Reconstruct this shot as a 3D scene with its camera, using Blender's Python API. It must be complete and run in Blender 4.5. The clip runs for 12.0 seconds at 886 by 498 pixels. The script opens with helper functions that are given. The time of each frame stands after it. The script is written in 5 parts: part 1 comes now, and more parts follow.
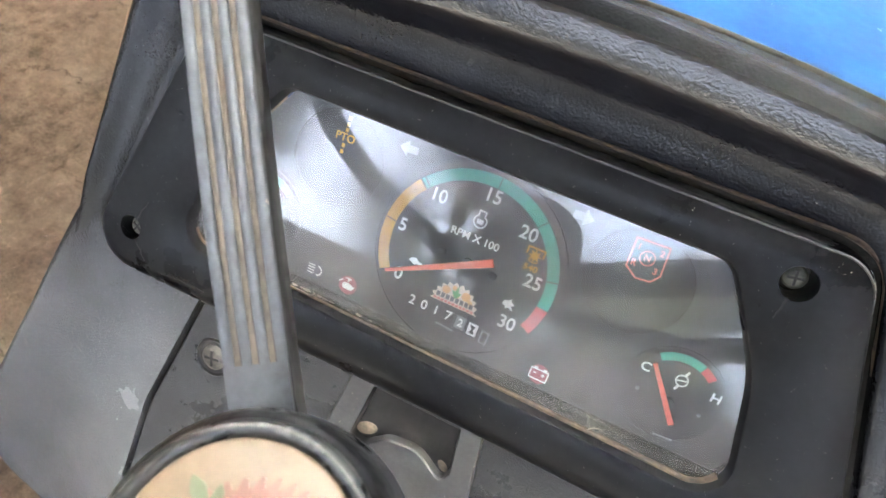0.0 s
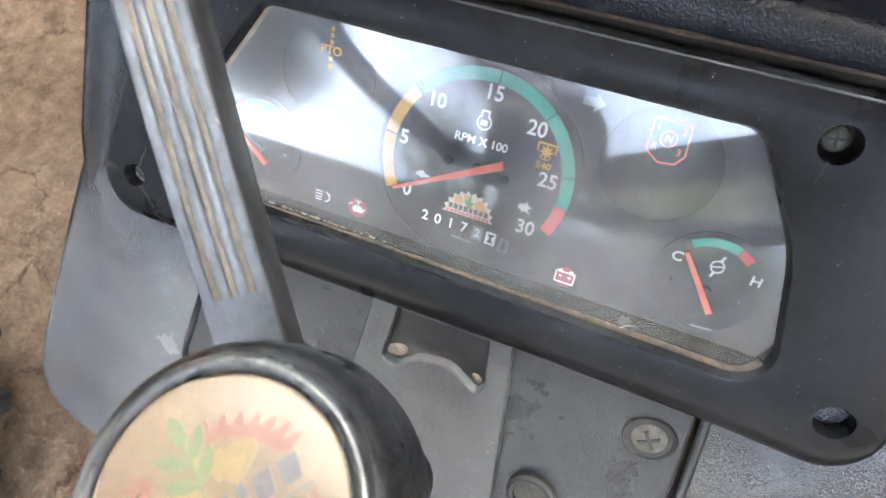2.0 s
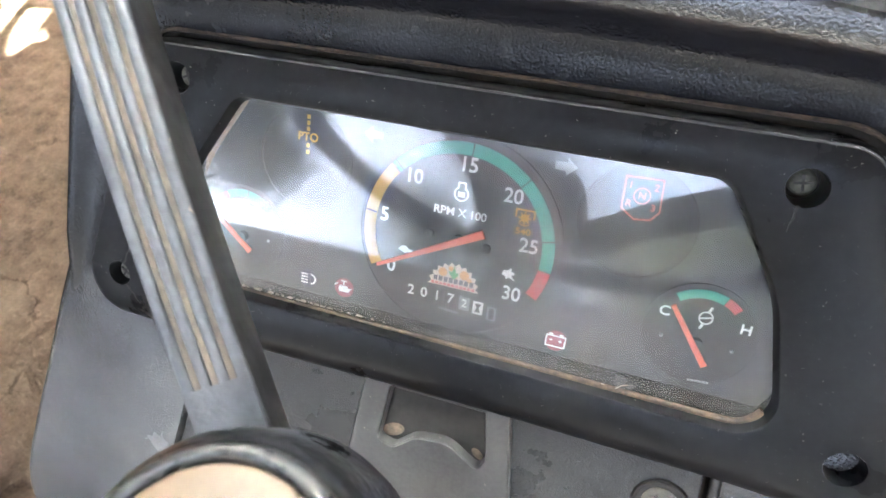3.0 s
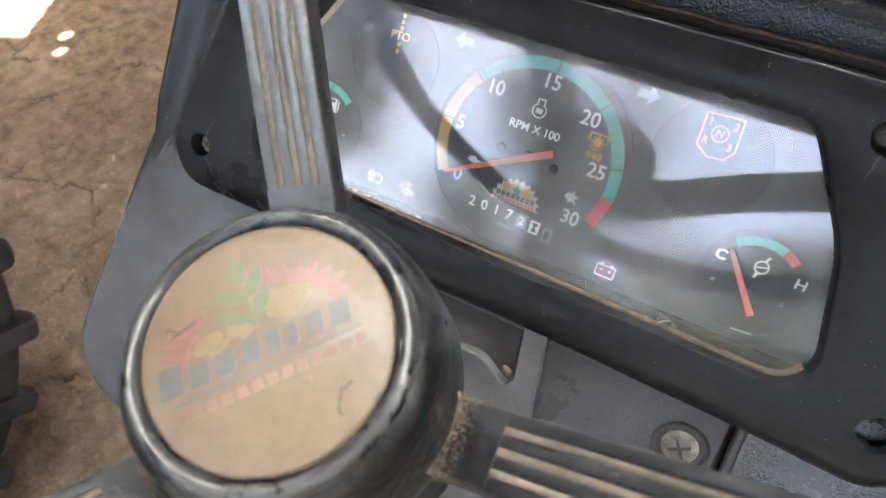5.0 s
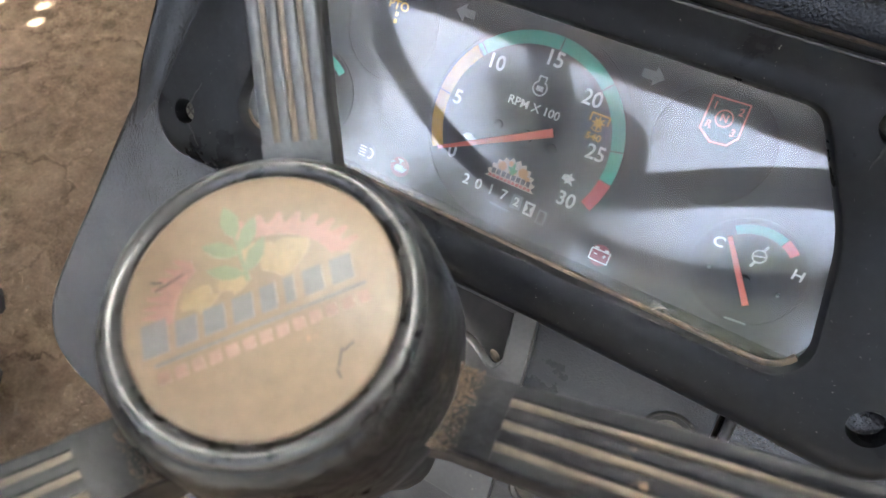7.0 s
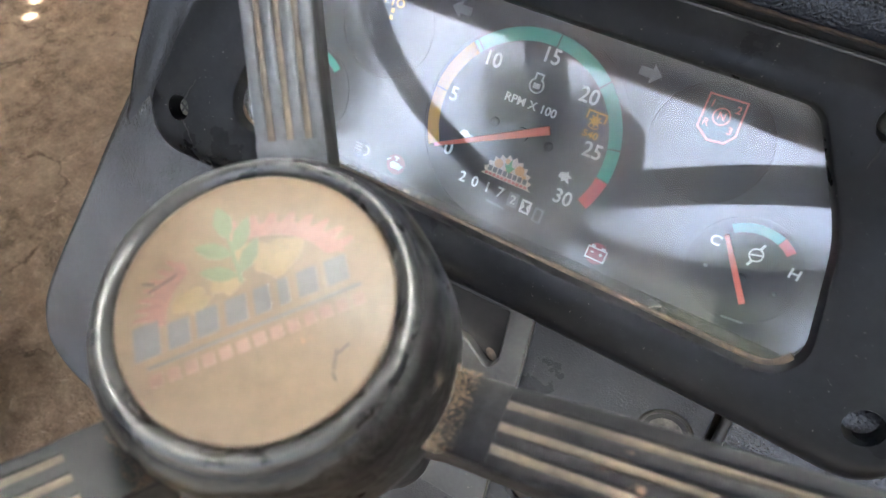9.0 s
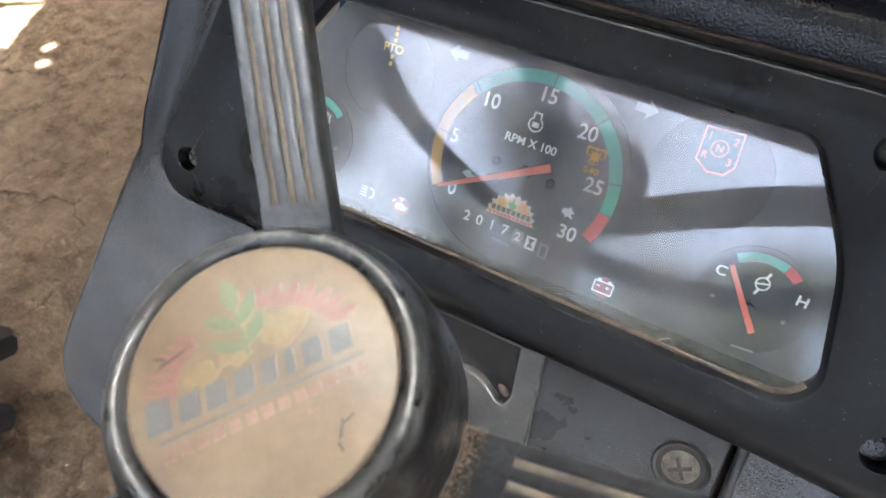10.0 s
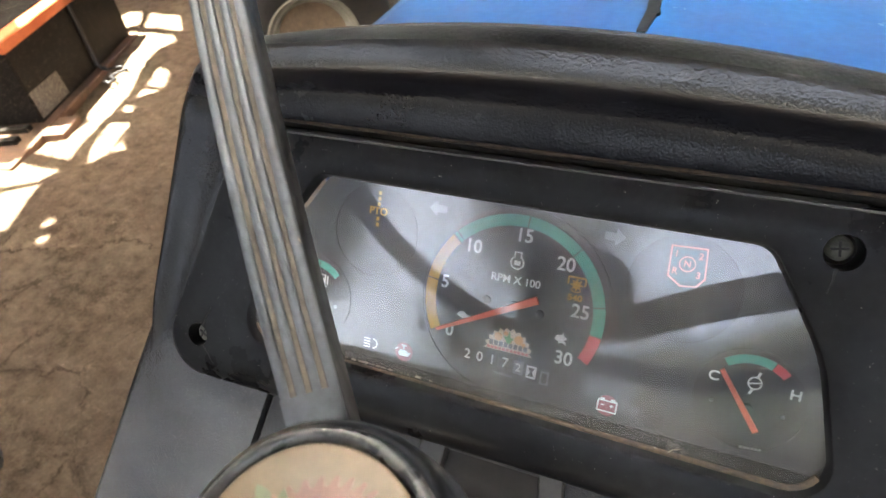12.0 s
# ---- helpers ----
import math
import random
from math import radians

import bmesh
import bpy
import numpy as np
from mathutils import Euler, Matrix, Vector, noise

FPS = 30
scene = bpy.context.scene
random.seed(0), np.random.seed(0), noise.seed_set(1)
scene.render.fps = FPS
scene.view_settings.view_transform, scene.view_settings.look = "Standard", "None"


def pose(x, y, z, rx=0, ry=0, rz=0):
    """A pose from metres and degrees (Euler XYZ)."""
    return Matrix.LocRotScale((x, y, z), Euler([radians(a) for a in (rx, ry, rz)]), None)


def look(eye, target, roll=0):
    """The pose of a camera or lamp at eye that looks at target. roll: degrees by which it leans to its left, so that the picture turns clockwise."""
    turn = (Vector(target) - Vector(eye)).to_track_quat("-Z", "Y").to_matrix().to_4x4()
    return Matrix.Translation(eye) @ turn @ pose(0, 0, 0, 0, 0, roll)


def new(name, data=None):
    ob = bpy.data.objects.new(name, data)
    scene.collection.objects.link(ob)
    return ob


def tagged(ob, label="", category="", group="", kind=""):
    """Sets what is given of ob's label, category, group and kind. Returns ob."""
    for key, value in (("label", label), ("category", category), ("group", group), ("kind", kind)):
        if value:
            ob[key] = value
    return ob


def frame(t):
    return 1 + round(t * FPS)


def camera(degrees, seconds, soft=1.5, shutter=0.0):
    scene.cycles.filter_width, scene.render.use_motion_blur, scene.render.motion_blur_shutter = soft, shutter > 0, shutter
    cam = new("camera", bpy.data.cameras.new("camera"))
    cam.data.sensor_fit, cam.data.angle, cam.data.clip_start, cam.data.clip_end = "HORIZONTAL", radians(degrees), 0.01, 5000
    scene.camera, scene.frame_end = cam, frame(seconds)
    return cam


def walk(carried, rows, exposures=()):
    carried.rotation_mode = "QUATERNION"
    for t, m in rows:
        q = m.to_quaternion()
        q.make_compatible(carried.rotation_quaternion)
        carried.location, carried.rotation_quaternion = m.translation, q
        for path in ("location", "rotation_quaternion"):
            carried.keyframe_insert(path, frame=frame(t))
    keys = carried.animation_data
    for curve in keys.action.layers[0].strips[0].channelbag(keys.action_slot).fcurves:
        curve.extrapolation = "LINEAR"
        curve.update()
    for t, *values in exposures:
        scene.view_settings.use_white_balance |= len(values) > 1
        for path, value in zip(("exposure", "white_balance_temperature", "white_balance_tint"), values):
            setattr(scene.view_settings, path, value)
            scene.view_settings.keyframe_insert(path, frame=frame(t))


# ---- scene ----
# Panel frame: x along the dash, y up its face, z out of the face; the face leans 57 degrees from level, 1.25 m above the ground.
PANEL = pose(0, 0, 1.25, 57, 0, 0)
cam = camera(70.0, 12.0)
cam.data.dof.use_dof, cam.data.dof.focus_distance, cam.data.dof.aperture_fstop = True, 0.345, 18.0
ROWS = [
    (0.0, 0.0565, 0.1148, 0.3150, -14.00, 18.50, 19.20),
    (0.5, 0.0600, 0.1023, 0.3026, -16.61, 18.86, 18.88),
    (1.0, 0.0458, 0.1136, 0.3043, -19.96, 18.42, 11.92),
    (1.5, 0.0513, 0.1387, 0.2903, -21.35, 19.37, 7.62),
    (2.0, 0.0708, 0.1088, 0.2947, -24.00, 20.27, 11.01),
    (2.5, 0.0740, 0.1059, 0.2923, -19.15, 17.78, 8.43),
    (3.0, 0.0762, 0.1081, 0.2942, -18.52, 18.25, 6.78),
    (3.5, 0.0853, 0.0966, 0.3088, -17.81, 22.07, 9.22),
    (3.7, 0.0959, 0.0692, 0.3273, -12.45, 24.23, 12.13),
    (5.3, 0.0801, 0.0698, 0.3155, -16.45, 24.63, 16.38),
    (5.5, 0.0791, 0.0678, 0.3149, -16.00, 24.38, 16.90),
    (6.0, 0.0768, 0.0600, 0.3137, -15.52, 23.83, 18.41),
    (6.5, 0.0766, 0.0586, 0.3135, -15.40, 23.67, 18.77),
    (8.5, 0.0783, 0.0566, 0.3134, -15.69, 23.58, 18.98),
    (9.0, 0.0760, 0.0586, 0.3119, -15.75, 23.35, 18.95),
    (9.5, 0.0756, 0.0645, 0.3117, -14.48, 23.47, 17.01),
    (10.0, 0.0759, 0.0685, 0.3117, -14.84, 23.77, 16.13),
    (10.5, 0.0793, 0.0706, 0.3215, -13.37, 24.75, 14.49),
    (11.0, 0.0800, 0.0879, 0.3166, -13.92, 24.73, 10.86),
    (11.5, 0.0860, 0.1088, 0.3195, -9.81, 25.60, 6.35),
    (12.0, 0.0797, 0.0922, 0.3271, -8.35, 22.09, 7.33),
]
walk(cam, [(t, PANEL @ pose(*row)) for t, *row in ROWS], exposures=[(t, e, k, 5) for t, e, k in ((0.0, 5.7, 6550), (0.5, 5.8, 6350), (1.5, 5.95, 5900), (2.0, 5.97, 6200), (2.5, 5.83, 6300), (3.5, 5.78, 6350), (5.5, 5.28, 6450), (6.5, 5.24, 6450), (10.0, 5.31, 6350), (11.0, 5.33, 6350), (11.5, 4.9, 6850), (12.0, 4.96, 6900))])

# ---- light: a bright sky round an added open shed, the sun high on the far side of the eave ----
SUN_EL, SUN_AZ = 76.0, 97.0
world = bpy.data.worlds.new("sky")
scene.world = world
world.use_nodes = True
wn = world.node_tree.nodes
sky = wn.new("ShaderNodeTexSky")
sky.sky_type, sky.sun_disc = "NISHITA", False
sky.sun_elevation, sky.sun_rotation = radians(SUN_EL), radians(-SUN_AZ)
sky.air_density, sky.dust_density = 0.55, 9.0
world.node_tree.links.new(sky.outputs[0], wn["Background"].inputs[0])
wn["Background"].inputs[1].default_value = 0.15
sun = new("sun", bpy.data.lights.new("sun", "SUN"))
sun.data.energy, sun.data.angle, sun.data.color = 5.0, radians(0.55), (1.0, 0.96, 0.91)
sun_from = Vector((-math.sin(radians(SUN_AZ)) * math.cos(radians(SUN_EL)), math.cos(radians(SUN_AZ)) * math.cos(radians(SUN_EL)), math.sin(radians(SUN_EL))))
sun.matrix_world = look(sun_from * 20, (0, 0, 0))


# ---- materials ----
def material(name, low, high, rough=0.5, scale=8.0, grain=300.0, bump=0.0, depth=0.001, metal=0.0, vor=False, spots=None, spot_scale=60.0, spot_from=0.62, rough_var=0.12, stretch=(1, 1, 1), spec=0.5, detail=4.0, greyed=None):
    """A surface of two colours mixed in stains, with a fine grain, relief, and flecks of dirt or painted sparkle where
    asked.
    """
    m = bpy.data.materials.new(name)
    m.use_nodes = True
    n, link = m.node_tree.nodes, m.node_tree.links.new
    b = n["Principled BSDF"]
    b.inputs["Metallic"].default_value = metal
    b.inputs["Specular IOR Level"].default_value = spec
    coord, mapping = n.new("ShaderNodeTexCoord"), n.new("ShaderNodeMapping")
    link(coord.outputs["Object"], mapping.inputs[0])
    mapping.inputs["Scale"].default_value = stretch
    stain = n.new("ShaderNodeTexNoise")
    stain.inputs["Scale"].default_value, stain.inputs["Detail"].default_value, stain.inputs["Roughness"].default_value = scale, 6.0, 0.62
    link(mapping.outputs[0], stain.inputs["Vector"])
    fine = n.new("ShaderNodeTexNoise")
    fine.inputs["Scale"].default_value, fine.inputs["Detail"].default_value = grain, detail
    link(mapping.outputs[0], fine.inputs["Vector"])
    both = n.new("ShaderNodeMath")
    both.operation = "MULTIPLY_ADD"
    link(fine.outputs[0], both.inputs[0])
    both.inputs[1].default_value = 0.35
    link(stain.outputs[0], both.inputs[2])
    ramp = n.new("ShaderNodeMapRange")
    ramp.inputs[1].default_value, ramp.inputs[2].default_value = 0.48, 0.88
    link(both.outputs[0], ramp.inputs[0])
    mix = n.new("ShaderNodeMix")
    mix.data_type = "RGBA"
    link(ramp.outputs[0], mix.inputs[0])
    mix.inputs[6].default_value, mix.inputs[7].default_value = (*low, 1), (*high, 1)
    colour = mix.outputs[2]
    if greyed:
        # blends to a second colour towards the lower left, from one height to another
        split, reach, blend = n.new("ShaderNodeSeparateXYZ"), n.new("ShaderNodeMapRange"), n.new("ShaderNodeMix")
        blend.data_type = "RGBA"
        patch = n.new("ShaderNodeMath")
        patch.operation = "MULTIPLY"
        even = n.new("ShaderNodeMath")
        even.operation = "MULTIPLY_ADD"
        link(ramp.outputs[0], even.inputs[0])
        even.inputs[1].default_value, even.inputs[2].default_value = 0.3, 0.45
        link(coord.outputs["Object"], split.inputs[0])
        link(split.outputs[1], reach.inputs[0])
        reach.inputs[1].default_value, reach.inputs[2].default_value = greyed[0], greyed[1]
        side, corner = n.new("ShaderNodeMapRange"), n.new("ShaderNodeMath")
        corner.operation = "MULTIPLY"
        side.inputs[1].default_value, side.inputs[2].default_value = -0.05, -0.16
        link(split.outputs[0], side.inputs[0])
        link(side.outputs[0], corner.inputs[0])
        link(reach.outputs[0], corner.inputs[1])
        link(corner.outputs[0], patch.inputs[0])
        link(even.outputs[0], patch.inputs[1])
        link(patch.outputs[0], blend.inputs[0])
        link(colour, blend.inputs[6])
        blend.inputs[7].default_value = (*greyed[2], 1)
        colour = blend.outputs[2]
    if spots:
        dots = n.new("ShaderNodeTexNoise")
        dots.inputs["Scale"].default_value, dots.inputs["Detail"].default_value, dots.inputs["Roughness"].default_value = spot_scale, 8.0, 0.7
        link(coord.outputs["Object"], dots.inputs["Vector"])
        cut = n.new("ShaderNodeMapRange")
        cut.inputs[1].default_value, cut.inputs[2].default_value = spot_from, spot_from + 0.08
        link(dots.outputs[0], cut.inputs[0])
        over = n.new("ShaderNodeMix")
        over.data_type = "RGBA"
        link(cut.outputs[0], over.inputs[0])
        link(colour, over.inputs[6])
        over.inputs[7].default_value = (*spots, 1)
        colour = over.outputs[2]
    link(colour, b.inputs["Base Color"])
    rv = n.new("ShaderNodeMapRange")
    rv.inputs[1].default_value, rv.inputs[2].default_value = 0.3, 0.7
    rv.inputs[3].default_value, rv.inputs[4].default_value = max(rough - rough_var, 0.02), min(rough + rough_var, 1)
    link(stain.outputs[0], rv.inputs[0])
    link(rv.outputs[0], b.inputs["Roughness"])
    if bump:
        bn = n.new("ShaderNodeBump")
        bn.inputs["Strength"].default_value, bn.inputs["Distance"].default_value = bump, depth
        if vor:
            cells = n.new("ShaderNodeTexVoronoi")
            cells.feature = "SMOOTH_F1"
            cells.inputs["Scale"].default_value = grain
            link(mapping.outputs[0], cells.inputs["Vector"])
            add = n.new("ShaderNodeMath")
            add.operation = "ADD"
            link(cells.outputs["Distance"], add.inputs[0])
            link(fine.outputs[0], add.inputs[1])
            link(add.outputs[0], bn.inputs["Height"])
        else:
            link(fine.outputs[0], bn.inputs["Height"])
        link(bn.outputs[0], b.inputs["Normal"])
    return m


def earth_floor(name):
    """Trodden earth: light dust over brown soil, with clods, thin cracks and small stones."""
    m = bpy.data.materials.new(name)
    m.use_nodes = True
    n, link = m.node_tree.nodes, m.node_tree.links.new
    b = n["Principled BSDF"]
    b.inputs["Roughness"].default_value, b.inputs["Specular IOR Level"].default_value = 0.95, 0.15
    coord = n.new("ShaderNodeTexCoord")

    def cloud(scale, detail, rough=0.6):
        t = n.new("ShaderNodeTexNoise")
        t.inputs["Scale"].default_value, t.inputs["Detail"].default_value, t.inputs["Roughness"].default_value = scale, detail, rough
        link(coord.outputs["Object"], t.inputs["Vector"])
        return t

    def span(socket, a, b, c=0.0, d=1.0):
        t = n.new("ShaderNodeMapRange")
        for k, v in enumerate((a, b, c, d)):
            t.inputs[k + 1].default_value = v
        link(socket, t.inputs[0])
        return t.outputs[0]

    def maths(kind, a, b):
        t = n.new("ShaderNodeMath")
        t.operation = kind
        for k, v in enumerate((a, b)):
            if isinstance(v, float):
                t.inputs[k].default_value = v
            else:
                link(v, t.inputs[k])
        return t.outputs[0]

    def mixed(share, a, rgb):
        t = n.new("ShaderNodeMix")
        t.data_type = "RGBA"
        link(share, t.inputs[0])
        if isinstance(a, tuple):
            t.inputs[6].default_value = (*a, 1)
        else:
            link(a, t.inputs[6])
        t.inputs[7].default_value = (*rgb, 1)
        return t.outputs[2]

    broad, clods, grit = cloud(2.2, 5.0), cloud(16.0, 8.0, 0.65), cloud(95.0, 5.0, 0.7)
    warp = n.new("ShaderNodeVectorMath")
    warp.operation = "MULTIPLY_ADD"
    link(clods.outputs["Color"], warp.inputs[0])
    warp.inputs[1].default_value = (0.16, 0.16, 0.0)
    link(coord.outputs["Object"], warp.inputs[2])
    cells = n.new("ShaderNodeTexVoronoi")
    cells.feature = "DISTANCE_TO_EDGE"
    cells.inputs["Scale"].default_value = 3.4
    link(warp.outputs[0], cells.inputs["Vector"])
    crack = maths("MULTIPLY", span(cells.outputs["Distance"], 0.0, 0.02, 1.0, 0.0), span(broad.outputs[0], 0.42, 0.6))
    stones = span(cloud(42.0, 2.0).outputs[0], 0.66, 0.7)
    tone = maths("ADD", maths("MULTIPLY", clods.outputs[0], 0.6), maths("MULTIPLY", grit.outputs[0], 0.4))
    colour = mixed(span(tone, 0.36, 0.66), (0.065, 0.043, 0.028), (0.195, 0.139, 0.09))
    colour = mixed(maths("MULTIPLY", span(broad.outputs[0], 0.45, 0.7), 0.5), colour, (0.215, 0.16, 0.108))
    # cracks are darkened in colour too, for the shade inside them
    colour = mixed(maths("MULTIPLY", crack, 0.75), colour, (0.028, 0.018, 0.011))
    colour = mixed(maths("MULTIPLY", stones, 0.35), colour, (0.2, 0.16, 0.12))
    link(colour, b.inputs["Base Color"])
    lie = maths("ADD", maths("MULTIPLY", clods.outputs[0], 1.0), maths("MULTIPLY", grit.outputs[0], 0.35))
    lie = maths("ADD", maths("SUBTRACT", lie, maths("MULTIPLY", crack, 0.5)), maths("MULTIPLY", stones, 0.2))
    bump = n.new("ShaderNodeBump")
    bump.inputs["Strength"].default_value, bump.inputs["Distance"].default_value = 1.0, 0.045
    link(lie, bump.inputs["Height"])
    link(bump.outputs[0], b.inputs["Normal"])
    return m


def clear_pane(name, ior, rough, dust):
    """A clear plastic sheet: mirror-like gloss by Fresnel over a see-through body with a film of dust."""
    m = bpy.data.materials.new(name)
    m.use_nodes = True
    n, link = m.node_tree.nodes, m.node_tree.links.new
    out = n["Material Output"]
    n.remove(n["Principled BSDF"])
    fres, gloss, clear, film = n.new("ShaderNodeFresnel"), n.new("ShaderNodeBsdfGlossy"), n.new("ShaderNodeBsdfTransparent"), n.new("ShaderNodeBsdfDiffuse")
    fres.inputs[0].default_value, gloss.inputs["Roughness"].default_value = ior, rough
    clear.inputs[0].default_value = (0.93, 0.94, 0.95, 1)
    film.inputs[0].default_value = (0.42, 0.41, 0.4, 1)
    coord, smear, grit = n.new("ShaderNodeTexCoord"), n.new("ShaderNodeTexNoise"), n.new("ShaderNodeTexNoise")
    smear.inputs["Scale"].default_value, smear.inputs["Detail"].default_value = 22.0, 7.0
    grit.inputs["Scale"].default_value, grit.inputs["Detail"].default_value = 420.0, 3.0
    streaks = n.new("ShaderNodeMapping")
    streaks.inputs["Scale"].default_value = (1.8, 0.6, 1.0)
    link(coord.outputs["Object"], streaks.inputs[0])
    link(streaks.outputs[0], smear.inputs["Vector"])
    link(coord.outputs["Object"], grit.inputs["Vector"])
    low, specks, total = n.new("ShaderNodeMapRange"), n.new("ShaderNodeMapRange"), n.new("ShaderNodeMath")
    low.inputs[1].default_value, low.inputs[2].default_value, low.inputs[3].default_value, low.inputs[4].default_value = 0.35, 0.75, dust * 0.3, dust * 1.8
    specks.inputs[1].default_value, specks.inputs[2].default_value, specks.inputs[4].default_value = 0.71, 0.77, 0.08
    total.operation = "ADD"
    link(smear.outputs[0], low.inputs[0])
    link(grit.outputs[0], specks.inputs[0])
    link(low.outputs[0], total.inputs[0])
    link(specks.outputs[0], total.inputs[1])
    body, top = n.new("ShaderNodeMixShader"), n.new("ShaderNodeMixShader")
    link(total.outputs[0], body.inputs[0])
    link(clear.outputs[0], body.inputs[1])
    link(film.outputs[0], body.inputs[2])
    rr = n.new("ShaderNodeMapRange")
    rr.inputs[1].default_value, rr.inputs[2].default_value, rr.inputs[3].default_value, rr.inputs[4].default_value = 0.42, 0.66, rough * 0.8, rough + 0.035
    link(smear.outputs[0], rr.inputs[0])
    link(rr.outputs[0], gloss.inputs["Roughness"])
    wave = n.new("ShaderNodeBump")
    wave.inputs["Strength"].default_value, wave.inputs["Distance"].default_value = 0.012, 0.002
    swell = n.new("ShaderNodeTexNoise")
    swell.inputs["Scale"].default_value, swell.inputs["Detail"].default_value = 14.0, 1.0
    link(coord.outputs["Object"], swell.inputs["Vector"])
    link(swell.outputs[0], wave.inputs["Height"])
    link(wave.outputs[0], gloss.inputs["Normal"])
    grease, blend, share = n.new("ShaderNodeBsdfGlossy"), n.new("ShaderNodeMixShader"), n.new("ShaderNodeMapRange")
    grease.inputs["Roughness"].default_value, grease.inputs["Anisotropy"].default_value = 0.17, 0.85
    wiped = n.new("ShaderNodeVectorTransform")
    wiped.vector_type, wiped.convert_from, wiped.convert_to = "VECTOR", "OBJECT", "WORLD"
    wiped.inputs[0].default_value = (0.0, 1.0, 0.0)
    link(wiped.outputs[0], grease.inputs["Tangent"])
    lines, across = n.new("ShaderNodeTexNoise"), n.new("ShaderNodeMapping")
    across.inputs["Scale"].default_value = (1.0, 0.05, 1.0)
    lines.inputs["Scale"].default_value, lines.inputs["Detail"].default_value = 130.0, 4.0
    link(coord.outputs["Object"], across.inputs[0])
    link(across.outputs[0], lines.inputs["Vector"])
    both = n.new("ShaderNodeMath")
    both.operation, both.inputs[2].default_value = "MULTIPLY_ADD", -0.25
    both.inputs[1].default_value = 0.5
    link(lines.outputs[0], both.inputs[0])
    streaky = n.new("ShaderNodeMath")
    streaky.operation = "ADD"
    link(both.outputs[0], streaky.inputs[0])
    link(smear.outputs[0], streaky.inputs[1])
    share.inputs[1].default_value, share.inputs[2].default_value, share.inputs[3].default_value, share.inputs[4].default_value = 0.35, 0.7, 0.08, 0.35
    link(streaky.outputs[0], share.inputs[0])
    link(share.outputs[0], blend.inputs[0])
    link(gloss.outputs[0], blend.inputs[1])
    link(grease.outputs[0], blend.inputs[2])
    link(fres.outputs[0], top.inputs[0])
    link(body.outputs[0], top.inputs[1])
    link(blend.outputs[0], top.inputs[2])
    link(top.outputs[0], out.inputs[0])
    return m


def milky_sheet(name):
    """A thin translucent sheet, dirty on its upper side, added for light from above."""
    m = bpy.data.materials.new(name)
    m.use_nodes = True
    n, link = m.node_tree.nodes, m.node_tree.links.new
    n.remove(n["Principled BSDF"])
    back, through_light, mix = n.new("ShaderNodeBsdfDiffuse"), n.new("ShaderNodeBsdfTranslucent"), n.new("ShaderNodeMixShader")
    coord, dirt, ramp = n.new("ShaderNodeTexCoord"), n.new("ShaderNodeTexNoise"), n.new("ShaderNodeMapRange")
    dirt.inputs["Scale"].default_value, dirt.inputs["Detail"].default_value = 2.5, 6.0
    link(coord.outputs["Object"], dirt.inputs["Vector"])
    link(dirt.outputs[0], ramp.inputs[0])
    ramp.inputs[3].default_value, ramp.inputs[4].default_value = 0.75, 1.0
    link(ramp.outputs[0], mix.inputs[0])
    back.inputs[0].default_value, through_light.inputs[0].default_value = (0.5, 0.5, 0.47, 1), (0.85, 0.86, 0.85, 1)
    link(back.outputs[0], mix.inputs[1])
    link(through_light.outputs[0], mix.inputs[2])
    link(mix.outputs[0], n["Material Output"].inputs[0])
    return m


def plain(name, rgb, rough=0.55, var=0.12):
    return material(name, tuple(c * (1 - var) for c in rgb), tuple(min(c * (1 + var), 1) for c in rgb), rough, scale=40.0, grain=600.0)


M_GRAIN = material("grained_black_plastic", (0.0075, 0.008, 0.0095), (0.021, 0.0218, 0.0245), 0.31, 14.0, 1050.0, 0.5, 0.0006, vor=True, spots=(0.2, 0.18, 0.15), spot_scale=380.0, spot_from=0.69, spec=0.26)
# pale specks: dust and scuffs, with the grain's sparkle put into the colour
M_FLANK = material("dusty_grained_plastic", (0.004, 0.0043, 0.0055), (0.012, 0.0125, 0.015), 0.25, 14.0, 860.0, 0.33, 0.0006, vor=True, spots=(0.09, 0.088, 0.086), spot_scale=1300.0, spot_from=0.63, rough_var=0.05, spec=0.2, greyed=(-0.07, -0.15, (0.06, 0.061, 0.064)))
M_FASCIA = material("scuffed_grained_plastic", (0.0055, 0.006, 0.0072), (0.017, 0.0178, 0.0205), 0.24, 14.0, 860.0, 0.5, 0.0006, vor=True, spots=(0.16, 0.16, 0.165), spot_scale=1100.0, spot_from=0.61, rough_var=0.05, spec=0.45, greyed=(-0.06, -0.14, (0.07, 0.073, 0.079)))
M_LIP = material("polished_grained_plastic", (0.004, 0.0043, 0.0055), (0.011, 0.0115, 0.014), 0.18, 14.0, 900.0, 0.4, 0.0006, vor=True, spots=(0.1, 0.1, 0.1), spot_scale=1300.0, spot_from=0.66, rough_var=0.06, spec=0.75)
M_SMOOTH = material("satin_black_plastic", (0.0028, 0.003, 0.0036), (0.009, 0.0095, 0.011), 0.33, 18.0, 260.0, 0.1, 0.0003, spots=(0.4, 0.38, 0.34), spot_scale=520.0, spot_from=0.662, spec=0.075)
M_COVER = material("dusty_grey_plastic", (0.014, 0.0145, 0.016), (0.04, 0.04, 0.04), 0.5, 24.0, 400.0, 0.25, 0.0004, spots=(0.25, 0.22, 0.18), spot_scale=200.0, spot_from=0.66, spec=0.35)
